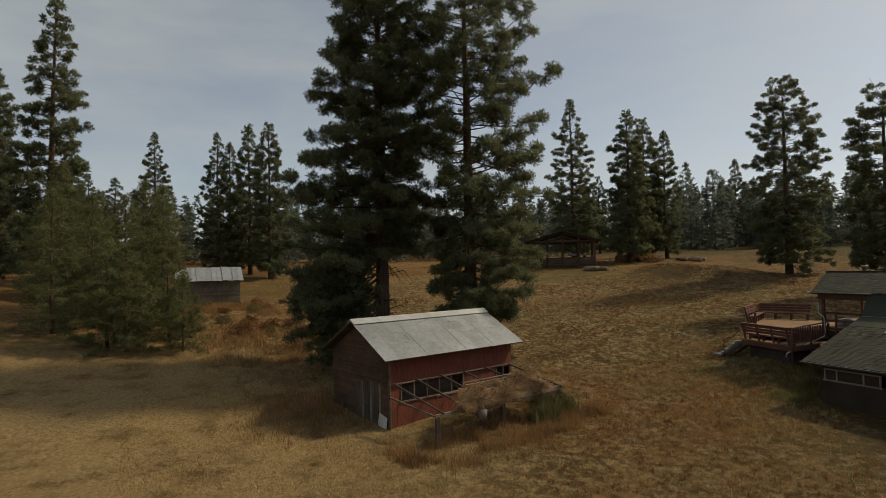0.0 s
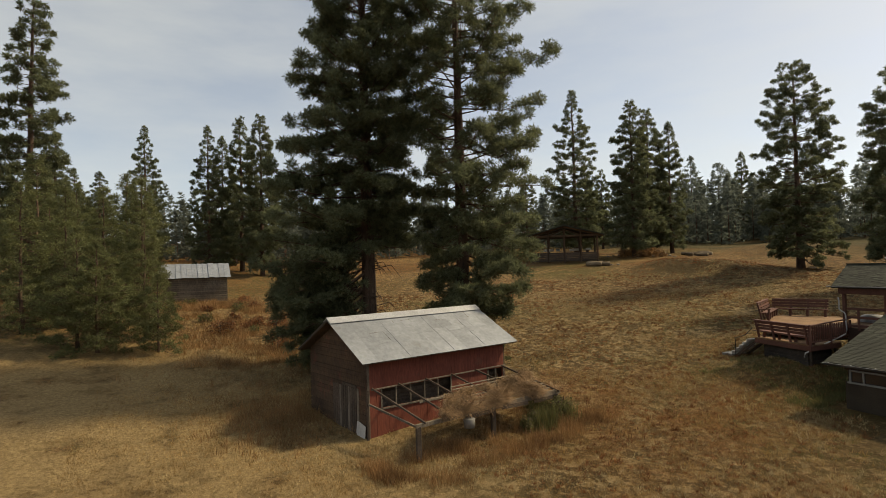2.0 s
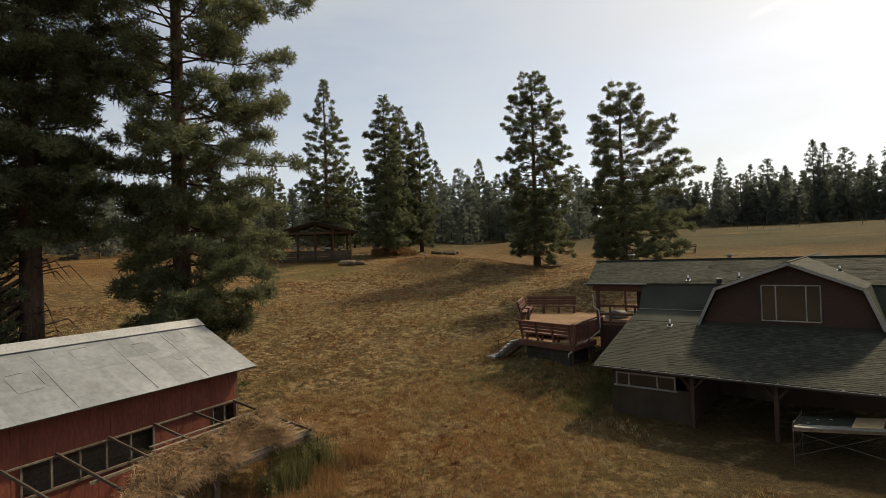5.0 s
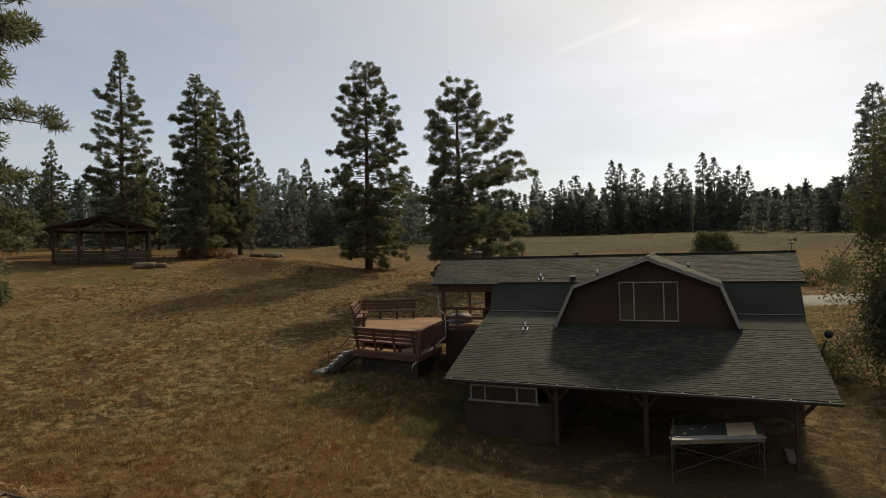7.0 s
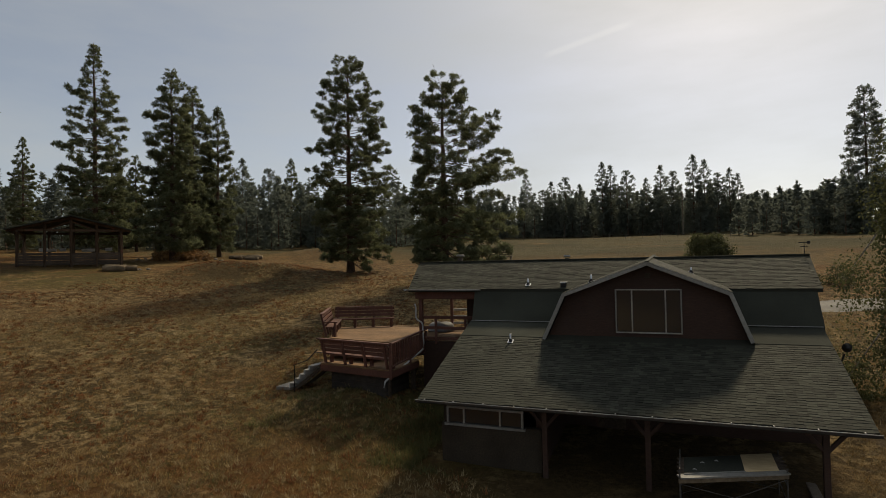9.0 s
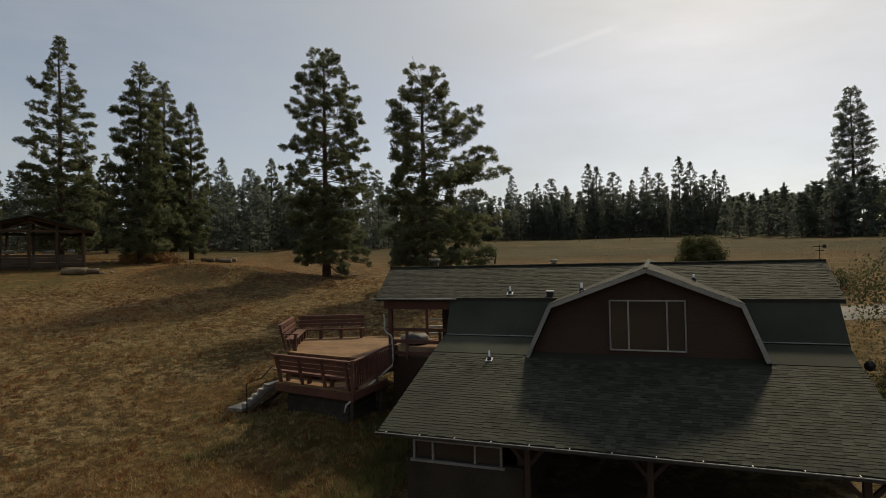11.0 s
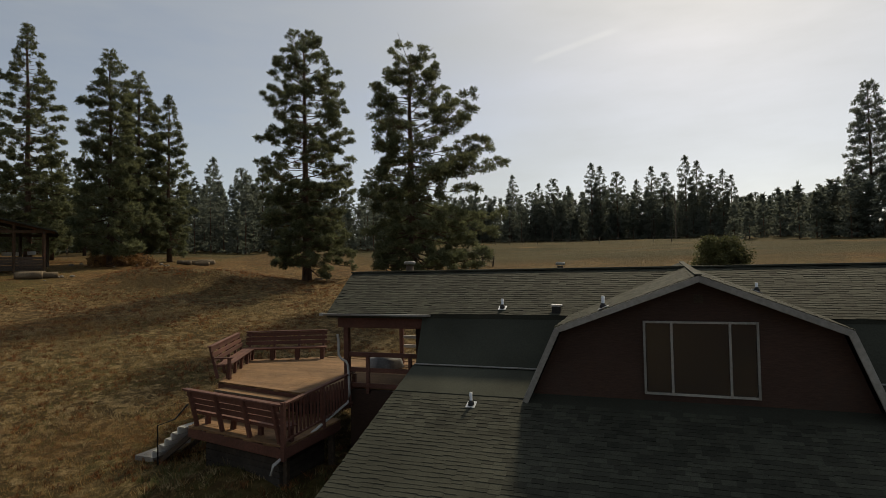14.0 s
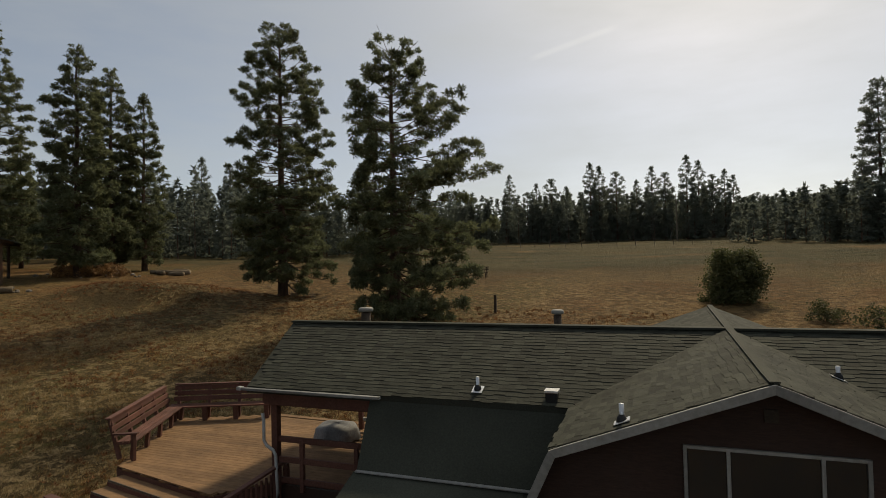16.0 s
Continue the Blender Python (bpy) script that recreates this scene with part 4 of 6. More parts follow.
plant_copy(young_b, -40.5, -32.5, 10.5 / 12, 120)
plant_copy(young_b, -45.0, -30.5, 10.5 / 12, 250, 1.2)
plant_copy(young_b, -50.0, -33.0, 11.0 / 12, 310, 1.0)
for i, (x, y, h) in enumerate(((-42.0, -27.6, 11.6), (-47.0, -35.4, 13.0), (-38.6, -34.8, 10.6), (-53.5, -29.4, 12.4), (-44.0, -34.0, 9.5))):
    plant_copy(young_b, x, y, h / 12, 75 * i, 1.15)
plant_copy(young_a, -22.6, -17.0, 3.4 / 8, 40)
plant_copy(young_a, -21.3, -8.4, 4.4 / 8, 140)
plant_copy(young_a, -22.2, -11.8, 4.0 / 8, 240)
# far tree line beyond the meadow
for i, (x, y, h) in enumerate(((-111.1, 112.3, 24.8), (-102.5, 113.0, 21.4), (-42.3, 164.3, 21.0), (-34.5, 165.9, 18.2), (-30.2, 166.7, 19.4), (-18.3, 161.3, 22.8), (-16.0, 162.5, 21.8), (-11.3, 161.9, 19.8),
                               (-6.0, 165.0, 17.5), (-2.0, 169.3, 21.4), (1.4, 164.4, 19.0), (6.8, 162.3, 23.2), (9.8, 164.1, 21.5), (13.5, 167.0, 17.5), (16.7, 168.7, 18.9), (18.8, 168.5, 17.1), (28.2, 192.6, 12.8), (32.1, 181.9, 11.1), (36.0, 178.0, 12.0), (40.0, 170.0, 13.0))):
    src, full = ((far_a, 22), (far_b, 20))[i * 7 % 3 % 2]
    plant_copy(src, x, y, h / full, 61 * i, 0.9)
plant(far_a, -26.0, 168.0, 17.0 / 22)
plant(far_b, -38.0, 169.0, 16.0 / 20)
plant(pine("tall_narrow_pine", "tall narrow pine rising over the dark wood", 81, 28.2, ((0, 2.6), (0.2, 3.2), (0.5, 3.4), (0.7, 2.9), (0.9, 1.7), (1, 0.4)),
           limbs=180, blades=48, puff=0.52, length=0.40, width=0.16, trunk_r=0.35, bare=0.05, spacing=1.2, inner=0.3, material="needle_far_haze"), 35.3, 114.1)
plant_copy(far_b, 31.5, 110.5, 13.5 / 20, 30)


def far_woods(name, label, seed, spots, material):
    """Many small far trees as one body of foliage."""
    rs = np.random.RandomState(seed)
    tris, stems, faces = [], [], []
    for x, y, h, w in spots:
        z0 = land(x, y)
        n = 120
        f = rs.uniform(0.02, 1, n) ** 1.1
        r = w * (1 - f) ** 0.75 * np.sqrt(rs.uniform(0.15, 1, n)) + 0.1
        a = rs.uniform(0, math.tau, n)
        pts = np.stack([x + r * np.cos(a), y + r * np.sin(a), z0 + f * h], -1)
        tris.append((needle_tufts(rs, n, 6, 0.8, 0.34) + pts[:, None, None, :]).reshape(-1, 3, 3))
        k = len(stems)
        stems += [(x - 0.15, y, z0 - 0.2), (x + 0.15, y, z0 - 0.2), (x, y, z0 + h * 0.7), (x, y + 0.25, z0 - 0.2)]
        faces += [(k, k + 1, k + 2), (k + 1, k + 3, k + 2), (k + 3, k, k + 2)]
    ob = new(name, blades_mesh(name, np.concatenate(tris), M[material]))
    tagged(ob, label, "woods", kind="stuff")
    shape("stems", stems, faces, M["bark"], ob)
    return ob


rng = random.Random(77)


def ring(count, az0, az1, d0, d1, h0, h1):
    out = []
    for _ in range(count):
        a, d = radians(rng.uniform(az0, az1)), rng.uniform(d0, d1)
        h = rng.uniform(h0, h1)
        out.append((1 - d * math.sin(a), -16 + d * math.cos(a), h, h * rng.uniform(0.16, 0.26)))
    return out


far_woods("far_woods", "hazy blue-green pine woods closing the meadow", 5, ring(300, -4, 24, 176, 215, 8, 15.5) + ring(120, -14, -4, 186, 230, 7, 12), "needle_far_haze")
far_woods("far_woods", "dark pine woods behind the meadow trees", 6, ring(320, 22, 62, 118, 190, 8, 17), "needle_far_haze")
far_woods("far_woods", "mixed pine woods behind the old shed", 7, ring(210, 62, 112, 100, 165, 8, 16), "needle_far_haze")
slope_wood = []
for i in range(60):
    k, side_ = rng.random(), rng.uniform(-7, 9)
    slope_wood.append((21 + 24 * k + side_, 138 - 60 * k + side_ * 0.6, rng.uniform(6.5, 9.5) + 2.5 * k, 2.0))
far_woods("far_woods", "dark wood on the slope beside the meadow", 8, slope_wood, "needle_far_haze")


# ---- broad-leaved tree beside the house, bushes ----
def leafy(name, label, seed, height, radius, count, leaf, low=0.15, droop=0.5, material="leaf", category="tree", boughs=26):
    rs, rg = np.random.RandomState(seed), random.Random(seed)
    root = tagged(new(name), label, category)
    bm = tube([(0, 0, -0.2), (0.1, 0.05, height * 0.3), (-0.1, 0.1, height * 0.6), (0.05, 0, height * (0.95 if category == "tree" else 0.75))], [0.03 * height ** 0.8, 0.022 * height ** 0.8, 0.013 * height ** 0.8, 0.02], 8)
    ends = []
    for i in range(int(height * 3.2) if category == "tree" else boughs):
        z = height * rg.uniform(low, 0.95 if category == "tree" else 0.78)
        f = z / height
        a, r = rg.uniform(0, math.tau), radius * rg.uniform(0.55, 1.1) * math.sqrt(max(0.05, 1 - (2 * f - 0.85) ** 2 if f > 0.42 else 1))
        p0 = Vector((0, 0, z * 0.85))
        p1 = Vector((math.cos(a) * r * 0.6, math.sin(a) * r * 0.6, z + r * 0.15))
        p2 = Vector((math.cos(a) * r, math.sin(a) * r, z - droop * r * 0.4))
        tube([p0, p1, p2], [0.012 * height ** 0.8, 0.006 * height ** 0.8, 0.01], 4, bm, cap=False)
        ends += [p1.lerp(p2, rg.random()) for _ in range(5)] + [p0.lerp(p1, rg.uniform(0.5, 1)) for _ in range(2)]
    part("trunk", bm, M["pale_bark"] if category == "tree" else M["dark_wood"], root, smooth=True)
    e = np.array([tuple(v) for v in ends])
    c = e[rs.randint(0, len(e), count)] + np.clip(rs.normal(size=(count, 3)), -1.5, 1.5) * np.array([0.4, 0.4, 0.44]) * radius * 0.26
    c[:, 2] -= droop * np.abs(rs.normal(size=count)) * 0.9
    c[:, 2] = np.maximum(c[:, 2], 0.05)
    d = rs.normal(size=(count, 3))
    d[:, 2] -= 0.8 * droop
    d /= np.linalg.norm(d, axis=1, keepdims=True)
    s = np.cross(d, rs.normal(size=(count, 3)))
    s /= np.linalg.norm(s, axis=1, keepdims=True)
    k = leaf * rs.uniform(0.6, 1.3, (count, 1))
    quad = np.stack([c, c + d * k * 0.5 + s * k * 0.3, c + d * k, c, c + d * k, c + d * k * 0.5 - s * k * 0.3], 1).reshape(-1, 3, 3)
    attach(new("crown", blades_mesh("crown", quad, M[material])), root, "hanging leafy crown" if category == "tree" else "dense foliage")
    return root


plant(leafy("birch_tree", "drooping broad-leaved tree beside the house", 3, 13.5, 3.7, 95000, 0.12, low=0.12, droop=1.2), 10.6, 9.0)
plant(leafy("round_bush", "large round green bush in the meadow", 5, 4.1, 2.0, 19000, 0.17, low=0.0, droop=0.1, category="bush", boughs=120), 3.65, 38.6)
for i, (x, y, s) in enumerate(((7.5, 33, 0.8), (9.5, 31.5, 0.9), (12.0, 33, 1.0), (6.4, 10.4, 0.9))):
    plant(leafy("bush", "low green bush beside the drive", 20 + i, 1.6 * s, 1.3 * s, 1300, 0.13, low=0.05, droop=0.1, category="bush"), x, y)

# ---- raised deck with benches ----
deck = thing("deck", (-11.5, 6.5, 1.4), "red-stained raised timber deck with worn tan floor", "deck")
UP_Z, LO_Z = 3.2, 2.55
UP = [Vector((-13.35, 6.0, UP_Z)), Vector((-9.9, 5.3, UP_Z)), Vector((-8.9, 6.6, UP_Z)), Vector((-6.6, 6.4, UP_Z)), Vector((-6.4, 10.8, UP_Z)), Vector((-12.6, 11.05, UP_Z)), Vector((-15.5, 9.7, UP_Z))]


def clip_run(poly, y):
    """Where a line of constant y crosses a polygon."""
    xs = []
    for p, q in zip(poly, poly[1:] + poly[:1]):
        if (p.y - y) * (q.y - y) < 0:
            xs.append(p.x + (q.x - p.x) * (y - p.y) / (q.y - p.y))
    return (min(xs), max(xs)) if len(xs) > 1 else None


y = 5.36
while y < 11.5:
    run = clip_run(UP, y)
    if run and run[1] - run[0] > 0.2:
        board("deck_board", (run[0], y, UP_Z - 0.02), (run[1], y, UP_Z - 0.02), 0.138, 0.036, M["deck_floor"], deck, ease=0.03)
    y += 0.145
for p, q in zip(UP, UP[1:] + UP[:1]):
    board("rim_joist", p - Vector((0, 0, 0.16)), q - Vector((0, 0, 0.16)), 0.05, 0.24, M["deck_red"], deck)
LO = [Vector((-12.25, 3.68, LO_Z)), Vector((-8.75, 2.95, LO_Z)), Vector((-8.75, 5.4, LO_Z)), Vector((-9.9, 5.3, LO_Z)), Vector((-13.1, 5.95, LO_Z))]
y = 3.08
while y < 5.9:
    run = clip_run(LO, y)
    if run and run[1] - run[0] > 0.2:
        board("deck_board", (run[0], y, LO_Z - 0.02), (run[1], y, LO_Z - 0.02), 0.138, 0.036, M["deck_floor"], deck, ease=0.03)
    y += 0.145
for p, q in zip(LO, LO[1:] + LO[:1]):
    board("rim_joist", p - Vector((0, 0, 0.16)), q - Vector((0, 0, 0.16)), 0.05, 0.24, M["deck_red"], deck)
# added dark boards closing the space below the floor, in place of its shade
for ring_, top in ((LO, LO_Z), (UP, UP_Z)):
    mid_ = sum(ring_, Vector()) / len(ring_)
    for p, q in zip(ring_, ring_[1:] + ring_[:1]):
        for k in range(6 if top == LO_Z else 3):
            drop = Vector((0, 0, 0.36 + 0.15 * k))
            board("skirt_board", p.lerp(mid_, 0.22) - drop, q.lerp(mid_, 0.22) - drop, 0.03, 0.14, M["dark"], deck)
for p, q, z in ((UP[0], UP[1], UP_Z), (LO[0], LO[1], LO_Z), (LO[3], LO[4], LO_Z), (UP[4], UP[5], UP_Z)):
    side = (q - p).normalized().cross(Vector((0, 0, 1))) * 0.07
    board("edge_board", p - side + Vector((0, 0, 0.006)), q - side + Vector((0, 0, 0.006)), 0.2, 0.03, M["deck_floor"], deck)
# three broad steps between the levels
e0, e1 = Vector((-13.2, 5.95, 0)), Vector((-9.9, 5.3, 0))
n_out = Vector((-0.2, -0.98, 0)).normalized()
for i in range(3):
    o = n_out * (0.20 + 0.37 * i)
    z = UP_Z - 0.02 - 0.14 * (i + 1)
    board("deck_step", e0 + o + Vector((0.15, 0, z)), e1 + o + Vector((0, 0, z)), 0.37, 0.045, M["deck_floor"], deck, "worn tan step")
    board("step_nosing", e0 + o + n_out * 0.19 + Vector((0.15, 0, z)), e1 + o + n_out * 0.19 + Vector((0, 0, z)), 0.02, 0.05, M["old_wood"], deck, "grey worn step edge")
    board("step_riser", e0 + o - n_out * 0.17 + Vector((0.15, 0, z + 0.06)), e1 + o - n_out * 0.17 + Vector((0, 0, z + 0.06)), 0.03, 0.11, M["deck_red"], deck)
for x, y in ((-11.9, 4.2), (-9.1, 3.5), (-8.95, 5.3), (-13.2, 6.1), (-15.3, 9.6), (-12.6, 10.8), (-9.4, 8.5), (-11.5, 7.5)):
    board("support_post", (x, y, land(x, y) - 0.2), (x, y, (LO_Z if y < 5.5 else UP_Z) - 0.28), 0.14, 0.14, M["dark_wood"], deck)


def bench_run(p, q, inward, floor, leg_step=0.8):
    """A slatted bench along p to q with a raked back and trapezoid legs."""
    p, q, w = Vector(p), Vector(q), Vector(inward).normalized()
    base = board("bench", p + w * 0.2 + Vector((0, 0, floor + 0.40)), q + w * 0.2 + Vector((0, 0, floor + 0.40)), 0.3, 0.04, M["deck_red"], deck, "built-in slatted bench")
    for k in range(3):
        board("seat_slat", p + w * (0.12 + 0.15 * k) + Vector((0, 0, floor + 0.44)), q + w * (0.12 + 0.15 * k) + Vector((0, 0, floor + 0.44)), 0.135, 0.038, M["deck_red"], base)
    for k in range(3):
        o = -w * (0.02 + 0.05 * k) + Vector((0, 0, floor + 0.60 + 0.16 * k))
        board("back_slat", p + o, q + o, 0.035, 0.13, M["deck_red"], base)
    o = -w * 0.15 + Vector((0, 0, floor + 1.02))
    board("back_rail", p + o, q + o, 0.14, 0.04, M["deck_red"], base)
    n = max(2, int((q - p).length / leg_step) + 1)
    for i in range(n):
        c = p.lerp(q, (i + 0.15) / (n - 0.7))
        board("bench_leg", c + w * 0.36 + Vector((0, 0, floor)), c + w * 0.40 + Vector((0, 0, floor + 0.42)), 0.14, 0.09, M["deck_red"], base, up=w)
        board("back_post", c + w * 0.06 + Vector((0, 0, floor)), c - w * 0.16 + Vector((0, 0, floor + 1.0)), 0.09, 0.09, M["deck_red"], base, up=w)


bench_run((-13.75, 6.25, 0), (-15.5, 9.65, 0), (0.88, 0.46, 0), UP_Z)
bench_run((-15.45, 9.75, 0), (-12.65, 11.0, 0), (0.41, -0.91, 0), UP_Z)
board("bench_arm", (-13.75, 6.2, UP_Z + 0.66), (-13.2, 6.45, UP_Z + 0.66), 0.12, 0.04, M["deck_red"], deck)
board("bench_arm", (-13.3, 6.4, UP_Z), (-13.3, 6.4, UP_Z + 0.66), 0.09, 0.09, M["deck_red"], deck)
# front bench-rail of the lower level, its back towards the yard
bench_run((-12.2, 3.73, 0), (-8.8, 3.0, 0), (0.2, 0.98, 0), LO_Z - 0.05, 1.1)
board("top_rail", (-12.35, 3.63, LO_Z + 0.98), (-8.7, 2.85, LO_Z + 0.98), 0.16, 0.045, M["deck_red"], deck)
# right-hand rail with balusters
r0, r1 = Vector((-8.72, 2.9, 0)), Vector((-8.85, 6.4, 0))
for z in (0.98, 0.14):
    rail = board("side_rail", r0 + Vector((0, 0, LO_Z + z)), r1 + Vector((0, 0, LO_Z + z + 0.12)), 0.12 if z > 0.5 else 0.06, 0.05, M["deck_red"], deck)
for i in range(22):
    c = r0.lerp(r1, (i + 0.5) / 22)
    board("baluster", c + Vector((0, 0, LO_Z + 0.14)), c + Vector((0, 0, LO_Z + 0.98)), 0.05, 0.035, M["deck_red"], rail)
for c in (r0, r0.lerp(r1, 0.5), r1):
    board("rail_post", c + Vector((0, 0, LO_Z - 0.3)), c + Vector((0, 0, LO_Z + 1.03)), 0.10, 0.10, M["deck_red"], deck)
# drain pipe along the rail foot
part("drain_pipe", tube([(-9.14, 6.0, 4.75), (-9.10, 5.98, 4.60), (-9.10, 5.98, UP_Z + 0.98), (-9.02, 5.97, UP_Z + 0.88), (-8.86, 5.97, UP_Z + 0.80), (-8.80, 5.97, UP_Z + 0.70), (-8.76, 5.97, 3.1), (-8.76, 5.85, 2.9), (-8.86, 2.7, 2.2), (-8.86, 2.62, 2.0)], [0.034] * 10, 8), M["gutter"], deck, "grey drain pipe below the rail", smooth=True)

# low table under a grey cover
cover = thing("covered_table", (-9.35, 9.35, UP_Z), "low round table under a slack grey cover", "table")
bm = bmesh.new()
rings = []
for k, (rad, h) in enumerate(((0.02, 0.44), (0.24, 0.43), (0.42, 0.40), (0.49, 0.31), (0.52, 0.17), (0.55, 0.05))):
    ring_pts = []
    for j in range(28):
        a_ = j * math.tau / 28
        fold = 1 + (0.05 * math.sin(a_ * 7 + 0.6) + 0.03 * math.sin(a_ * 11)) * (k > 2)
        ring_pts.append(bm.verts.new((-9.35 + rad * fold * math.cos(a_) * 1.15, 9.35 + rad * fold * math.sin(a_), UP_Z + h + 0.02 * math.sin(a_ * 3) * (k < 3))))
    rings.append(ring_pts)
for r0_, r1_ in zip(rings, rings[1:]):
    for j in range(28):
        bm.faces.new((r0_[j], r0_[(j + 1) % 28], r1_[(j + 1) % 28], r1_[j]))
bm.faces.new(rings[0])
part("cover_cloth", bm, M["tarp"], cover, smooth=True)
for dx, dy in ((-0.25, -0.2), (0.25, -0.2), (-0.25, 0.2), (0.25, 0.2)):
    board("table_leg", (-9.35 + dx, 9.35 + dy, UP_Z), (-9.35 + dx, 9.35 + dy, UP_Z + 0.36), 0.05, 0.05, M["dark_wood"], cover)

steps = thing("deck_stairs", (-13.6, 4.9, 1.1), "open grey wooden stairs leading down from the deck", "stairs")
for i in range(5):
    c = Vector((-12.75, 4.75, LO_Z - 0.05)) + Vector((-0.27, 0.03, -0.2)) * (i + 1)
    board("tread", c + Vector((-0.05, -0.55, 0)), c + Vector((0.05, 0.55, 0)), 0.28, 0.04, M["step_grey"], steps)
    board("riser", c + Vector((-0.18, -0.55, -0.1)), c + Vector((-0.08, 0.55, -0.1)), 0.045, 0.2, M["white"], steps, "pale painted riser")
for s in (-0.45, 0.45):
    board("stringer", Vector((-12.7, 4.75 + s, LO_Z - 0.36)), Vector((-14.25, 4.9 + s, LO_Z - 1.46)), 0.05, 0.14, M["dark_wood"], steps)
part("hand_rail", tube([(-13.9, 4.2, 1.2), (-13.9, 4.2, 2.3), (-13.2, 4.15, 2.55), (-12.7, 4.1, 3.0)], [0.022] * 4, 6), M["black_metal"], steps, "thin dark metal hand rail", smooth=True)
slab("stair_pad", -15.0, -14.3, 4.4, 5.4, land(-14.7, 5) - 0.1, land(-14.7, 5) + 0.09, M["concrete"])
tagged(bpy.context.scene.objects["stair_pad"], "pale concrete pad at the stair foot", "paving")

# ---- covered porch at the end of the house ----
for x, y, w in ((-8.95, 6.2, 0.15), (-9.2, 10.4, 0.13)):
    board("porch_post", (x, y, UP_Z - 0.3), (x, y, KNEE_Z - 0.1), w, w, M["deck_red"], house)
board("porch_beam", (-9.1, 6.0, KNEE_Z - 0.30), (HOUSE_L + 0.2, 6.0, KNEE_Z - 0.30), 0.1, 0.34, M["deck_red"], house)
board("porch_beam", (-9.05, 6.0, KNEE_Z - 0.2), (-9.3, 10.5, KNEE_Z - 0.2), 0.1, 0.2, M["deck_red"], house)
for z in (UP_Z + 0.12, UP_Z + 0.55, UP_Z + 0.98):
    board("porch_rail", (-8.95, 6.2, z), (HOUSE_L + 0.2, 6.2, z), 0.06, 0.12, M["deck_red"], house)
for x in (-8.3, -7.0):
    board("porch_rail_post", (x, 6.2, UP_Z - 0.1), (x, 6.2, UP_Z + 1.0), 0.09, 0.09, M["deck_red"], house)
slab("porch_skirt", -8.9, HOUSE_L + 0.2, 6.25, 6.33, 1.0, UP_Z - 0.02, M["siding"], house)
board("porch_gutter", (PORCH_L + 0.55, KNEE_Y - 0.2, KNEE_Z - 0.08), (HOUSE_L + 0.1, KNEE_Y - 0.2, KNEE_Z - 0.08), 0.10, 0.05, M["pipe_grey"], house, "thin grey porch gutter")
slab("gutter_end", PORCH_L + 0.46, PORCH_L + 0.56, KNEE_Y - 0.25, KNEE_Y - 0.14, KNEE_Z - 0.11, KNEE_Z - 0.04, M["gutter"], house, "white gutter end cap")
slab("porch_screen", -7.35, -6.85, 7.4, 7.5, UP_Z, KNEE_Z - 0.3, M["siding"], house, "dark red porch wall panel")
for z in (0.3, 0.62, 0.94):
    board("back_rail", (-9.1, 10.35, UP_Z + z), (-6.4, 10.35, UP_Z + z), 0.1, 0.1, M["step_grey"], house, "grey rail boards behind the porch")


# ---- pipes and flues on the roofs ----
def vent_pipe(at, tall, wide=0.034, tilt=(0, -0.36, 0.93)):
    v = thing("vent_pipe", at, "grey plumbing vent pipe with shiny flashing", "vent pipe", "roof vent pipes")
    x, y, z = at
    part("pipe", tube([(x, y, z - 0.1), (x, y, z + tall)], [wide, wide], 10), M["galv"], v, smooth=True)
    part("boot", tube([(x, y, z - 0.05), (x, y, z + 0.07), (x, y, z + 0.12)], [wide * 2.4, wide * 1.9, wide * 1.15], 10), M["black_metal"], v, smooth=True)
    side = Vector(tilt).cross((0, 1, 0) if tilt[0] else (1, 0, 0)).normalized() * 0.11
    c = Vector((x, y, z + 0.03))
    board("flashing", c - side, c + side, 0.2, 0.012, M["galv"], v, "shiny metal flashing plate", up=tilt)
    return v


def roof_z(y):
    pts = ((EAVE_Y, EAVE_Z), (JOIN_Y, JOIN_Z), (KNEE_Y, KNEE_Z), (RIDGE_Y, RIDGE_Z), (2 * RIDGE_Y - KNEE_Y, KNEE_Z))
    return float(np.interp(y, [p[0] for p in pts], [p[1] for p in pts]))


vent_pipe((-4.36, 3.37, roof_z(3.37)), 0.28)
vent_pipe((-4.33, 5.98, roof_z(5.98)), 0.26)
vent_pipe((-1.68, 3.84, 5.33 + (PEAK[1] - 5.32) * (2.62 - 1.68) / 2.70), 0.26, tilt=(-0.38, 0, 0.92))
vent_pipe((1.45, 6.6, 5.44 + (PEAK[1] - 5.36) * (2.50 - 1.45) / 2.42), 0.22, tilt=(0.4, 0, 0.92))
box_vent = thing("roof_vent", (-2.95, 5.66, roof_z(5.86)), "small square metal roof vent", "roof vent")
slab("vent_body", -3.05, -2.85, 5.76, 5.96, roof_z(5.86) - 0.05, roof_z(5.86) + 0.14, M["black_metal"], box_vent)
slab("vent_cap", -3.07, -2.83, 5.74, 5.98, roof_z(5.86) + 0.14, roof_z(5.86) + 0.18, M["galv"], box_vent, "shiny cap")
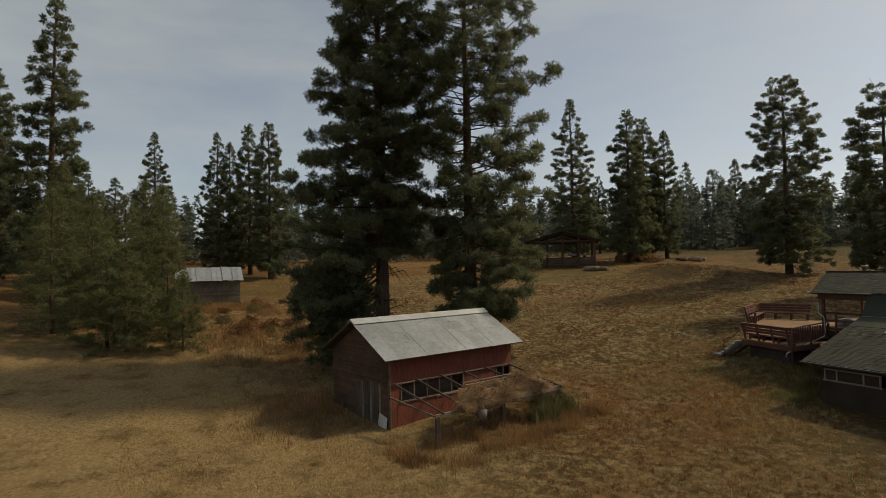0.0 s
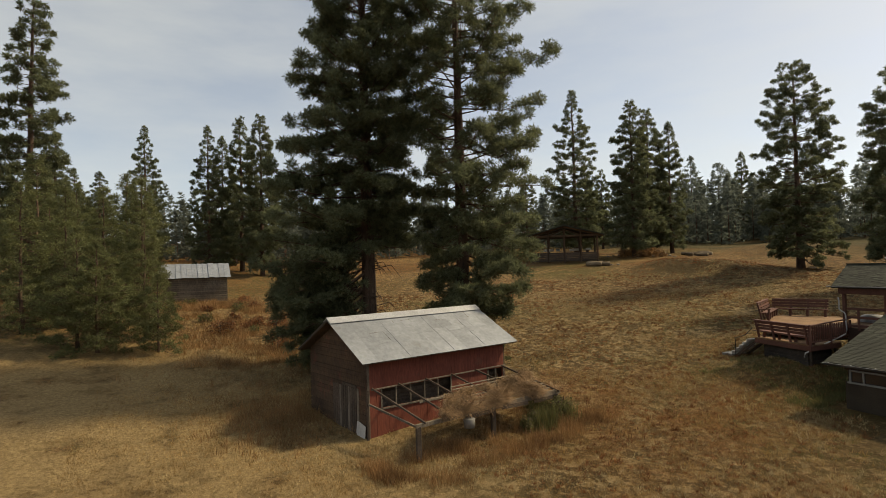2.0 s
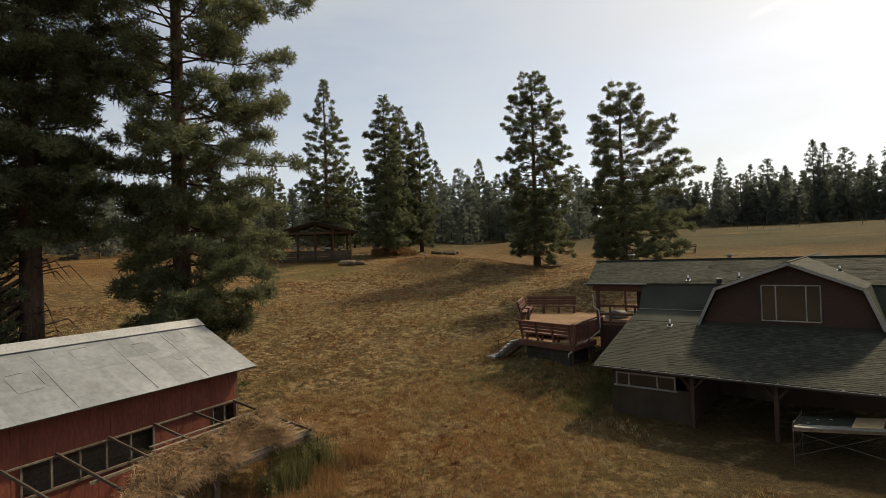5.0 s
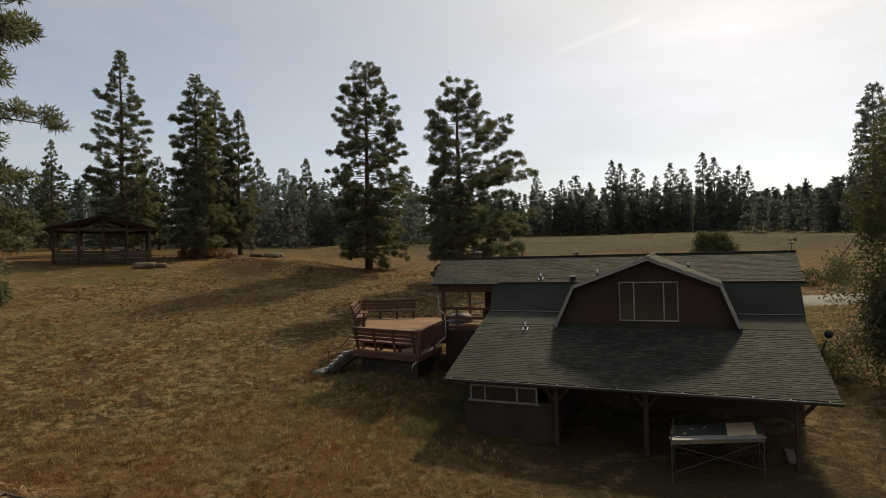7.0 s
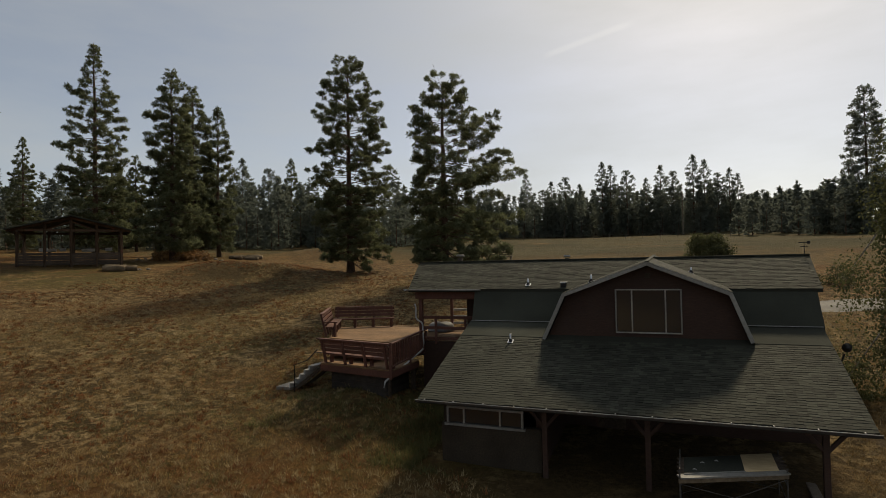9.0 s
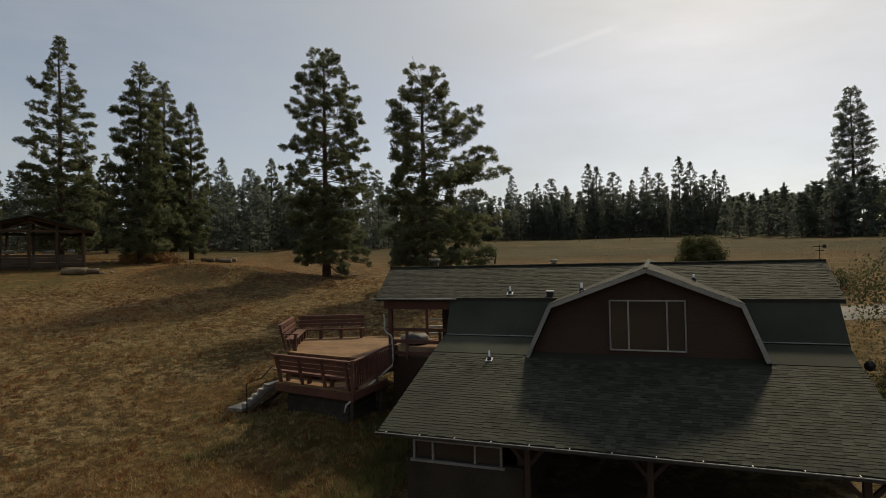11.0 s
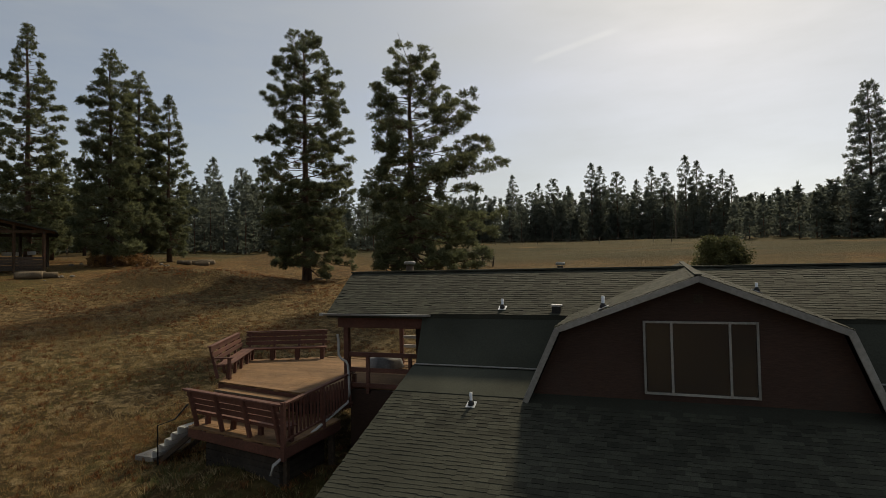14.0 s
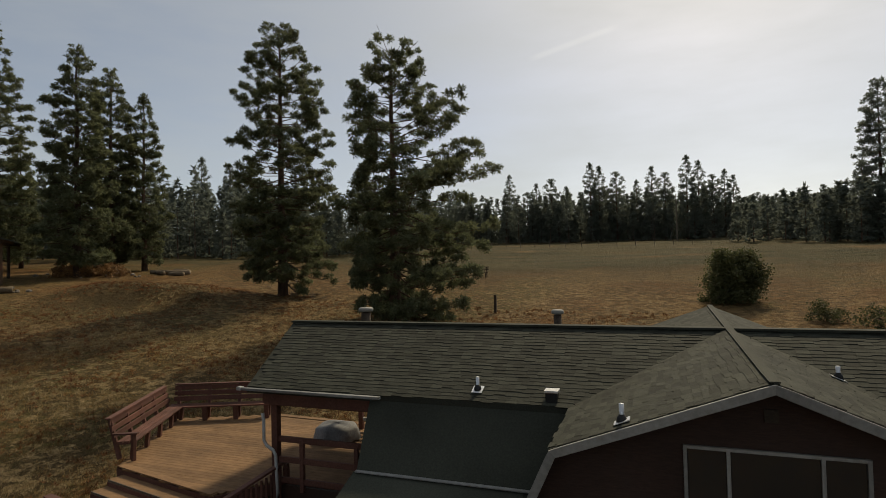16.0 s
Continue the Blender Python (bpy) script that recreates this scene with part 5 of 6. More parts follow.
for at, w, h, label in (((-8.1, 8.75), 0.15, 0.54, "short round metal chimney flue with flat cap"), ((-3.5, 10.0), 0.12, 0.94, "thin rusty flue with pale cap")):
    x, y = at
    z = roof_z(y)
    flue = thing("flue", (x, y, z), label, "chimney")
    part("flue_pipe", tube([(x, y, z - 0.1), (x, y, z + h - 0.12)], [w * 0.8, w * 0.8], 12), M["galv"] if w > 0.15 else M["dark_wood"], flue, smooth=True)
    part("flue_cap", tube([(x, y, z + h - 0.10), (x, y, z + h - 0.03), (x, y, z + h)], [w * 1.2, w * 1.25, w * 1.05], 12), M["trim"], flue, "pale flat cap", smooth=True)
vane = thing("weather_vane", (5.25, RIDGE_Y, RIDGE_Z), "small dark weather vane on the roof ridge", "weather vane")
part("vane_rod", tube([(5.25, RIDGE_Y, RIDGE_Z - 0.1), (5.25, RIDGE_Y, RIDGE_Z + 0.5)], [0.014, 0.010], 6), M["black_metal"], vane)
for z, r in ((0.30, 0.12), (0.44, 0.18)):
    board("vane_arm", (5.25 - r, RIDGE_Y, RIDGE_Z + z), (5.25 + r, RIDGE_Y, RIDGE_Z + z), 0.02, 0.025, M["black_metal"], vane)
slab("vane_arrow", 5.34, 5.44, RIDGE_Y - 0.01, RIDGE_Y + 0.01, RIDGE_Z + 0.39, RIDGE_Z + 0.49, M["black_metal"], vane)
dish = thing("satellite_dish", (6.05, 7.6, land(6.05, 7.6)), "dark satellite dish on a thin pole", "satellite dish")
dz = 3.15
part("dish_pole", tube([(6.05, 7.6, land(6.05, 7.6) - 0.2), (6.05, 7.6, dz - 0.5), (6.2, 7.55, dz - 0.1)], [0.035, 0.035, 0.03], 8), M["black_metal"], dish)
bm = bmesh.new()
rings = []
for k in range(5):
    r = 0.16 * k / 4
    rings.append([bm.verts.new((6.25 + r * math.cos(a) * 0.95, 7.45 - 0.12 * (1 - (k / 4) ** 2), dz + 0.12 + r * math.sin(a))) for a in [j * math.tau / 18 for j in range(18)]])
for r0_, r1_ in zip(rings, rings[1:]):
    for j in range(18):
        bm.faces.new((r0_[j], r0_[(j + 1) % 18], r1_[(j + 1) % 18], r1_[j]))
part("dish_bowl", bm, M["black_metal"], dish, smooth=True)
part("dish_arm", tube([(6.2, 7.5, dz - 0.2), (6.25, 7.0, dz - 0.1)], [0.015, 0.015], 6), M["black_metal"], dish)

# ---- scaffold bench in front of the carport ----
bench = thing("scaffold_bench", (2.1, -0.7, land(2.1, -0.7)), "metal scaffold frame with planks and a plywood sheet on top", "scaffold")
SZ = 1.42
S_O, S_A, S_B = Vector((0.87, -1.45, 0)), Vector((2.30, 1.05, 0)), Vector((0.02, 1.40, 0))


def sp(a, b, z):
    """A place on the scaffold: along it, across it, and up."""
    return S_O + S_A * a + S_B * b + Vector((0, 0, z))


for a in (0.0, 1.0):
    for b in (0.0, 1.0):
        p = sp(a, b, 0)
        part("scaffold_leg", tube([(p.x, p.y, land(p.x, p.y) - 0.05), sp(a, b, SZ + (0.22 if a == 0 else 0.1))], [0.016, 0.016], 8), M["scaffold"], bench)
    for z in (SZ - 0.09, 0.75, SZ + 0.12 if a == 0 else SZ - 0.3):
        part("end_rail", tube([sp(a, 0, z), sp(a, 1, z)], [0.014, 0.014], 6), M["scaffold"], bench)
for b in (0.0, 1.0):
    for a0, z0, a1, z1 in ((0, 0.55, 1, SZ - 0.12), (0, SZ - 0.12, 1, 0.55)):
        part("cross_brace", tube([sp(a0, b - 0.03, z0), sp(a1, b - 0.03, z1)], [0.008, 0.008], 6), M["scaffold"], bench)
board("front_rail", sp(-0.01, -0.01, SZ - 0.065), sp(1.01, -0.01, SZ - 0.065), 0.05, 0.10, M["log"], bench, "brown front rail")
for k in range(5):
    board("plank", sp(-0.01, 0.06 + 0.21 * k, SZ), sp(1.01, 0.06 + 0.21 * k, SZ), 0.26, 0.04, M["trim"] if k == 0 else M["dark_wood"], bench, "pale worn edge plank" if k == 0 else "")
for a0, a1, b0, b1, mat, label, z in ((0.04, 0.62, 0.13, 0.93, "roll_roof", "dark weathered sheet lying on the scaffold", 0.022), (0.61, 0.93, 0.13, 0.97, "ply", "tan plywood sheet lying on the scaffold", 0.026)):
    sheet = thing("plywood_sheet", sp(a0, b0, SZ + z), label, "plywood")
    part("sheet_face", prism([sp(a0, b0, SZ + z), sp(a1, b0, SZ + z), sp(a1, b1, SZ + z), sp(a0, b1, SZ + z)], (0, 0, 0.02)), M[mat], sheet)
    board("sheet_edge", sp(a0, b0 - 0.012, SZ + z + 0.012), sp(a1, b0 - 0.012, SZ + z + 0.012), 0.03, 0.026, M["trim"] if mat != "ply" else M["ply"], sheet, "pale raw edge")
for a, b in ((0.12, 0.3), (0.2, 0.62), (0.34, 0.68)):
    q = sp(a, b, SZ + 0.042)
    crumb = thing("paint_rag", tuple(q), "small crumpled pale rag on the scaffold sheet", "rag", "rags on the scaffold")
    part("rag_fold", tube([q, q + Vector((0.04, 0.02, 0.012)), q + Vector((0.09, 0.0, 0.004))], [0.012, 0.02, 0.009], 7), M["trim"], crumb, smooth=True)
kerb = board("timber_edging", (4.12, 4.5, 0.42), (4.0, 0.75, 0.42), 0.24, 0.16, M["old_wood"])
tagged(kerb, "pale timber edging along the carport floor", "edging")
kerb = board("timber_edging", (3.95, 0.62, 0.30), (3.2, 0.30, 0.30), 0.14, 0.14, M["old_wood"])
tagged(kerb, "short grey timber edging at the carport mouth", "edging")
floor_slab = slab("carport_floor", -2.7, 4.3, 0.2, 4.6, 0.0, 0.34, M["concrete"])
tagged(floor_slab, "concrete carport floor in deep shade", "floor", kind="structure")
door = thing("carport_door", (-1.2, 4.58, 0.34), "dark panel door at the back of the carport", "door")
slab("door_leaf", -1.65, -0.75, 4.53, 4.59, 0.34, 2.36, M["dark_wood"], door)
slab("door_trim", -1.75, -1.65, 4.52, 4.59, 0.34, 2.42, M["siding"], door)
slab("door_trim", -0.75, -0.65, 4.52, 4.59, 0.34, 2.42, M["siding"], door)
for x0 in (0.9, 2.9):
    w = thing("carport_window", (x0 + 0.5, 4.55, 1.4), "small dark window behind the carport", "window")
    slab("window_frame", x0, x0 + 1.1, 4.54, 4.595, 1.4, 2.2, M["trim"], w)
    slab("pane", x0 + 0.07, x0 + 1.03, 4.52, 4.538, 1.47, 2.13, M["glass"], w, ease=0.001)

# ---- lean-to along the barn ----
lean = thing("lean_to", (*bp(3.7, 3.8, 0).xy, 0.0), "collapsing timber lean-to frame with dry straw on top", "lean-to")
for u in (0.0, 3.7, 7.5):
    p = bp(u, 3.45, 0)
    board("post", (p.x, p.y, land(p.x, p.y) - 0.3), (p.x, p.y, 1.2), 0.17, 0.17, M["dark_wood"], lean)
board("outer_beam", bp(-0.12, 3.47, 1.24), bp(7.7, 3.5, 1.26), 0.09, 0.15, M["old_wood"], lean)
board("middle_beam", bp(1.2, 1.9, 1.62), bp(7.6, 1.9, 1.64), 0.07, 0.08, M["old_wood"], lean)
board("ledger", bp(0.1, 0.06, 1.98), bp(7.8, 0.06, 2.02), 0.05, 0.07, M["old_wood"], lean, "grey ledger board", up=B_N)
rng = random.Random(9)
for u in (0.25, 1.55, 3.0, 4.45, 5.9, 7.6):
    board("rafter", bp(u - 0.1, 0.05, 2.04 + rng.uniform(-0.02, 0.02)), bp(u + rng.uniform(-0.1, 0.1), 3.6, 1.34 + rng.uniform(-0.03, 0.03)), 0.05, 0.075, M["dark_wood"], lean)
board("end_brace", bp(-0.08, 0.1, 1.45), bp(-0.02, 3.45, 1.18), 0.06, 0.08, M["old_wood"], lean)
board("corner_stud", bp(-0.1, 0.1, -0.2), bp(-0.1, 0.1, 2.0), 0.09, 0.09, M["dark_wood"], lean)
for i in range(9):
    o = 1.3 + 0.27 * i
    board("lath", bp(max(1.5, 4.6 - o + rng.uniform(-0.3, 0.3)), o, 2.06 - 0.2 * o), bp(7.6 + rng.uniform(-0.2, 0.2), o + rng.uniform(-0.1, 0.1), 2.06 - 0.2 * o), 0.13, 0.025, M["old_wood"], lean)
for u, w in ((2.3, 1.3), (4.1, 1.5), (6.0, 1.2)):
    board("edge_board", bp(u, 3.55, 1.18 + rng.uniform(-0.05, 0.02)), bp(u + w, 3.57, 1.2 + rng.uniform(-0.08, 0.02)), 0.03, 0.16, M["dark_wood"], lean, up=(0, 0, 1))
rs = np.random.RandomState(12)
n = 52000
uu, oo = rs.uniform(1.0, 7.7, n), rs.uniform(0.9, 3.6, n)
thick = np.array([noise.noise((u * 0.9, o * 1.2, 3)) for u, o in zip(uu, oo)])
keep = (oo > np.maximum(2.0 - 0.12 * (uu - 3), 3.6 - 0.9 * (uu - 0.7))) & (thick > rs.uniform(-0.22, 0.42, n) - 0.35 * ((uu < 2.6) & (oo > 2.2)))
uu, oo = uu[keep], oo[keep]
base = np.array([tuple(bp(u, o, 2.09 - 0.2 * o + 0.03)) for u, o in zip(uu, oo)]) + np.abs(rs.normal(size=(len(uu), 3))) * (0.04, 0.04, 0.10) * (0.6 + 1.4 * np.clip(thick[keep], 0, 1))[:, None]
d = np.array(B_N)[None] * rs.uniform(0.2, 1.2, (len(uu), 1)) + rs.normal(size=(len(uu), 3)) * (0.42, 0.42, 0.36)
d /= np.linalg.norm(d, axis=1, keepdims=True)
s = np.cross(d, (0, 0, 1.0)) + rs.normal(size=(len(uu), 3)) * 0.2
ln = rs.uniform(0.2, 0.6, (len(uu), 1))
straw = new("straw", blades_mesh("straw", np.stack([base + s * 0.012, base - s * 0.012, base + d * ln + (0, 0, -0.03)], 1), M["thatch"]))
tagged(attach(straw, lean, "matted dry straw and vine stems"), kind="stuff")
pail = thing("pail", (*bp(2.2, 3.75, 0).xy, 0.85), "pale metal pail hanging on the lean-to", "pail")
p = bp(2.2, 3.72, 0.80)
part("pail_body", tube([p, p + Vector((0, 0, 0.34)), p + Vector((0, 0, 0.36))], [0.19, 0.23, 0.2], 12), M["concrete"], pail, smooth=True)
part("pail_handle", tube([p + Vector((-0.2, 0, 0.33)), p + Vector((0, 0, 0.5)), p + Vector((0.2, 0, 0.33))], [0.01] * 3, 5), M["black_metal"], pail)

# ---- old shed in the trees ----
shed = thing("shed", (-52.6, -23.4, land(-52.6, -23.4)), "small grey board shed with ribbed metal roof", "shed")
gx0, gx1, gy0, gy1 = -55.0, -50.8, -26.3, -20.7
gz = land(-51, -23.4) - 0.3
for x in (gx0, gx1):
    for i in range(14):
        z = gz + 0.1 + 0.19 * i
        off = 0.012 * math.sin(i * 2.3)
        board("plank", (x + off, gy0, z), (x + off, gy1, z + 0.01 * math.cos(i)), 0.03, 0.175, M["old_wood"], shed)
    slab("wall_frame", x - 0.08, x - 0.02, gy0, gy1, gz, gz + 2.7, M["dark"], shed)
for y in (gy0, gy1):
    part("end_wall", prism([(gx0, y, gz), (gx1, y, gz), (gx1, y, gz + 2.7), ((gx0 + gx1) / 2, y, gz + 3.85), (gx0, y, gz + 2.7)], (0, 0.08, 0)), M["old_wood"], shed)
mid = (gx0 + gx1) / 2
for s, xe in ((1, gx1 + 0.35), (-1, gx0 - 0.35)):
    n = 13
    for i in range(n):
        y0 = gy0 - 0.35 + i * (gy1 - gy0 + 0.7) / n
        y1 = y0 + (gy1 - gy0 + 0.7) / n + 0.03
        lift = 0.015 * (i % 2) + (0.03 if i in (4, 9) else 0)
        part("metal_sheet", prism([(xe, y0, gz + 2.55 + lift), (xe, y1, gz + 2.55 + lift), (mid, y1, gz + 3.92 + lift), (mid, y0, gz + 3.92 + lift)], (0, 0, 0.012)), M["tin_roof"], shed)
        board("sheet_rib", (xe, y0, gz + 2.58 + lift), (mid, y0, gz + 3.95 + lift), 0.05, 0.04, M["tin_roof"], shed)

# ---- open pavilion at the wood's edge ----
PC = Vector((-59.3, 26.6, 0))
PF, PR = Vector((0.80, -0.60, 0)), Vector((0.60, 0.80, 0))
pz = land(PC.x, PC.y)
pav = thing("pavilion", (PC.x, PC.y, pz), "dark open-sided timber pavilion with low gable roof", "pavilion")


def pp(r, f, z):
    return PC + PR * r + PF * f + Vector((0, 0, pz + z))


for f, wood in ((1.8, "brown_board"), (-5.0, "dark_wood")):
    for r in (-4.6, -2.3, 0.0, 2.3, 4.6):
        board("post", pp(r, f, -0.6), pp(r, f, 3.75 + (1.1 - abs(r) * 0.24) * (abs(r) < 4)), 0.22, 0.22, M[wood], pav)
    board("tie_beam", pp(-5.0, f, 3.65), pp(5.0, f, 3.65), 0.18, 0.26, M[wood], pav)
    for s in (-1, 1):
        board("rafter", pp(5.5 * s, f, 3.55), pp(0, f, 4.95), 0.16, 0.24, M[wood], pav)
        board("brace", pp(2.3 * s, f, 3.6), pp(0, f, 4.6), 0.12, 0.14, M[wood], pav)
for s in (-1, 1):
    part("roof_side", prism([pp(5.6 * s, 2.5, 3.62), pp(0, 2.5, 5.12), pp(0, -5.7, 5.12), pp(5.6 * s, -5.7, 3.62)], (0, 0, 0.12)), M["roll_roof"], pav)
    board("side_beam", pp(4.6 * s, 2.2, 3.55), pp(4.6 * s, -5.3, 3.55), 0.18, 0.22, M["dark_wood"], pav)
for i in range(5):
    board("low_wall_board", pp(-4.6, 1.85, 0.12 + 0.26 * i), pp(4.6, 1.85, 0.12 + 0.26 * i), 0.05, 0.24, M["dark_wood"], pav, up=(0, 0, 1))
for r, f, w in ((-3.0, -1.2, 0.8), (-1.2, -2.0, 0.6), (3.1, -1.5, 0.7), (-3.2, -4.8, 1.6), (0.8, -4.9, 1.4)):
    c = board("stacked_boards", pp(r, f, 1.7), pp(r + w, f, 1.75), 0.5, 0.35, M["step_grey"], pav, "pale boards stored in the pavilion")


# ---- logs, stones, posts ----
def log(at, axis, length, radius, label="grey weathered log lying in the grass", group="logs"):
    a = Vector((*at, land(*at) + radius * 0.8))
    d = Vector((math.cos(axis), math.sin(axis), 0)) * length / 2
    rg = random.Random(int(at[0] * 31 + at[1] * 17))
    pts = [a - d, a - d * 0.3 + Vector((0, 0, rg.uniform(-0.04, 0.04))), a + d * 0.4, a + d]
    ob = part("log", tube(pts, [radius * rg.uniform(0.85, 1.1) for _ in pts], 10), M["log"], None, smooth=True)
    return tagged(ob, label, "log", group)


for at, axis, ln, r in (((-49.0, 43.0), 0.3, 2.6, 0.26), ((-50.6, 42.2), -0.5, 2.2, 0.23), ((-48.4, 42.2), 0.0, 1.8, 0.22), ((-51.6, 43.0), 0.9, 1.8, 0.25), ((-49.6, 44.0), -0.2, 2.4, 0.28), ((-51.3, 25.3), 0.7, 2.0, 0.34), ((-51.9, 26.0), 0.7, 1.9, 0.32), ((-50.7, 26.4), 0.9, 1.7, 0.30)):
    log(at, axis, ln, r)
rg = random.Random(31)
stone_forms = []
for k in range(4):
    bm = bmesh.new()
    bmesh.ops.create_icosphere(bm, subdivisions=2, radius=1)
    for v in bm.verts:
        v.co *= 1 + 0.3 * noise.noise(v.co * 1.3 + Vector((k * 7, 0, 0)))
        v.co.z *= 0.65
    me = bpy.data.meshes.new("stone")
    bm.to_mesh(me)
    bm.free()
    me.materials.append(M["stone"])
    stone_forms.append(me)
for i in range(34):
    cx, cy, sp = ((-57.5, 38.2, 2.6), (-54.5, 40.0, 2.0), (-51.2, 27.2, 1.3))[i % 3]
    x, y = cx + rg.gauss(0, sp), cy + rg.gauss(0, sp * 0.6)
    s = rg.uniform(0.10, 0.27)
    ob = new("stone", stone_forms[i % 4])
    ob.matrix_basis = pose(x, y, land(x, y) + s * 0.25, 0, 0, rg.uniform(0, 360)) @ Matrix.Scale(s, 4)
    tagged(ob, "grey field stone heaped in the meadow", "stone", "heaped stones")
for i in range(12):
    x, y = -57 + rg.gauss(0, 2.8), 38.8 + rg.gauss(0, 1.3)
    plant(leafy("brush_heap", "heap of dry brown brush and twigs", 90 + i, 1.5, 1.15, 620, 0.22, low=0.05, droop=0.2, material="dry_weed", category="brush"), x, y)

# meadow fence, posts and pole
fence = thing("meadow_fence", (-8, 118, land(-8, 118)), "weathered post and wire fence across the meadow", "fence")
for i in range(26):
    x = -52 + i * 3.6
    y = 122 + 4 * math.sin(i * 0.4)
    board("fence_post", (x, y, land(x, y) - 0.3), (x, y, land(x, y) + 1.25), 0.11, 0.11, M["old_wood"], fence)
    if i:
        x_, y_ = x - 3.6, 122 + 4 * math.sin((i - 1) * 0.4)
        for h in (0.6, 1.1):
            board("fence_wire", (x_, y_, land(x_, y_) + h), (x, y, land(x, y) + h), 0.03, 0.03, M["old_wood"], fence)
pole = thing("utility_pole", (3.57, 146.5, land(3.57, 146.5)), "tall wooden utility pole in the meadow", "utility pole")
part("pole_shaft", tube([(3.57, 146.5, land(3.57, 146.5) - 0.5), (3.57, 146.5, land(3.57, 146.5) + 11.5)], [0.17, 0.11], 8), M["old_wood"], pole)
board("cross_arm", (2.5, 146.5, land(3.57, 146.5) + 10.8), (4.6, 146.5, land(3.57, 146.5) + 10.8), 0.12, 0.14, M["old_wood"], pole)
stump = board("yard_post", (-11.3, 32.6, land(-11.3, 32.6) - 0.3), (-11.3, 32.6, land(-11.3, 32.6) + 1.15), 0.16, 0.16, M["dark_wood"])
tagged(stump, "short dark post standing in the meadow", "post")
seat = thing("garden_bench", (-17.4, 49.5, land(-17.4, 49.5)), "dark wooden bench standing far in the meadow", "bench")
bz = land(-17.4, 49.5)
for z, w in ((0.45, 0.45), (0.75, 0.06), (0.95, 0.06)):
    board("bench_slat", (-18.2, 49.5 + (0.25 if z > 0.5 else 0), bz + z), (-16.6, 49.5 + (0.25 if z > 0.5 else 0), bz + z), w, 0.10 if z > 0.5 else 0.06, M["dark_wood"], seat)
for x in (-18.0, -16.8):
    board("bench_leg", (x, 49.3, bz - 0.1), (x, 49.3, bz + 0.45), 0.08, 0.08, M["dark_wood"], seat)
    board("bench_leg", (x, 49.75, bz - 0.1), (x, 49.75, bz + 1.0), 0.08, 0.08, M["dark_wood"], seat)

# gravel drive beyond the house
dv, df = [], []
for i in range(41):
    t = i / 40
    x, y = 5.5 + 34 * t, 24.0 + 3.0 * math.sin(t * 2.2)
    for w in (-1.9, -1.0, 0.0, 1.0, 1.9):
        yy = y + w * (1 + 0.12 * noise.noise((x * 0.6, w, 0)))
        dv.append((x, yy, land(x, yy) + (0.05 if abs(w) < 1.5 else 0.01)))
for i in range(40):
    for j in range(4):
        df.append((i * 5 + j, i * 5 + j + 1, (i + 1) * 5 + j + 1, (i + 1) * 5 + j))
drive = shape("gravel_drive", dv, df, M["gravel"], smooth=True)
tagged(drive, "pale grey gravel drive passing behind the house", "drive", kind="structure")


# ---- grass and weeds ----
def blocked(x, y):
    if -6.4 < x < 5.2 and -0.2 < y < 11.6 and not (y < 0.4 and x > -2.7):
        return True
    if -3.4 < x < 5.4 and -4.0 + 0.5 * math.sin(x * 2.1) < y < 0.5:
        return True
    q = Vector((x, y, 0)) - B_C
    u, o = q.dot(B_D), q.dot(B_N)
    return -0.1 < u < B_L + 0.1 and -B_W < o < 0.05


def sprouts(name, label, spots, blades, h0, h1, width, spread, material, seed):
    """Tufts of upright blades at (x, y) places."""
    rs = np.random.RandomState(seed)
    pts = np.array([(x, y, land(x, y)) for x, y in spots])
    n = len(pts)
    d = rs.normal(size=(n, blades, 3)) * spread
    d[..., 2] = 1
    d /= np.linalg.norm(d, axis=-1, keepdims=True)
    ln = rs.uniform(h0, h1, (n, 1, 1)) * rs.uniform(0.6, 1.1, (n, blades, 1))
    a = rs.uniform(0, math.tau, (n, blades))
    side = np.stack([np.cos(a), np.sin(a), 0 * a], -1) * width * 0.5
    root = pts[:, None, :] + np.concatenate([rs.normal(size=(n, blades, 2)) * h1 * 0.2, np.zeros((n, blades, 1))], -1) - (0, 0, 0.02)
    tri = np.stack([root + side, root - side, root + d * ln], 2)
    ob = new(name, blades_mesh(name, tri, M[material]))
    return tagged(ob, label, "grass" if "grass" in name else "weeds", kind="stuff")


rg = random.Random(101)
spots = []
while len(spots) < 42000:
    x, y = rg.uniform(-34, 12), rg.uniform(-29, 22)
    near = math.hypot(x + 8, y + 8)
    if rg.random() > 26 / (near + 8) or blocked(x, y) or noise.noise((x * 0.35, y * 0.35, 5)) < rg.uniform(-0.6, 0.35):
        continue
    spots.append((x, y))
sprouts("meadow_grass", "short dry straw-coloured grass tufts in the meadow", spots, 5, 0.08, 0.24, 0.018, 0.6, "grass", 1)
spots = []
while len(spots) < 12000:
    x, y = rg.uniform(-40, 10), rg.uniform(-26, 30)
    if blocked(x, y) or noise.noise((x * 0.22, y * 0.22, 15)) < rg.uniform(-0.25, 0.4):
        continue
    spots.append((x, y))
sprouts("pale_grass", "pale dry bunch grass in the meadow", spots, 12, 0.12, 0.3, 0.022, 0.9, "pale_grass", 8)
spots = []
while len(spots) < 4200:
    x, y = rg.uniform(-22, 0), rg.uniform(-6, 16)
    if blocked(x, y) or noise.noise((x * 0.5, y * 0.5, 9)) < rg.uniform(-0.1, 0.5):
        continue
    spots.append((x, y))
sprouts("green_grass", "patchy green grass tufts near the deck", spots, 6, 0.06, 0.16, 0.02, 0.8, "green_weed", 2)
spots = []
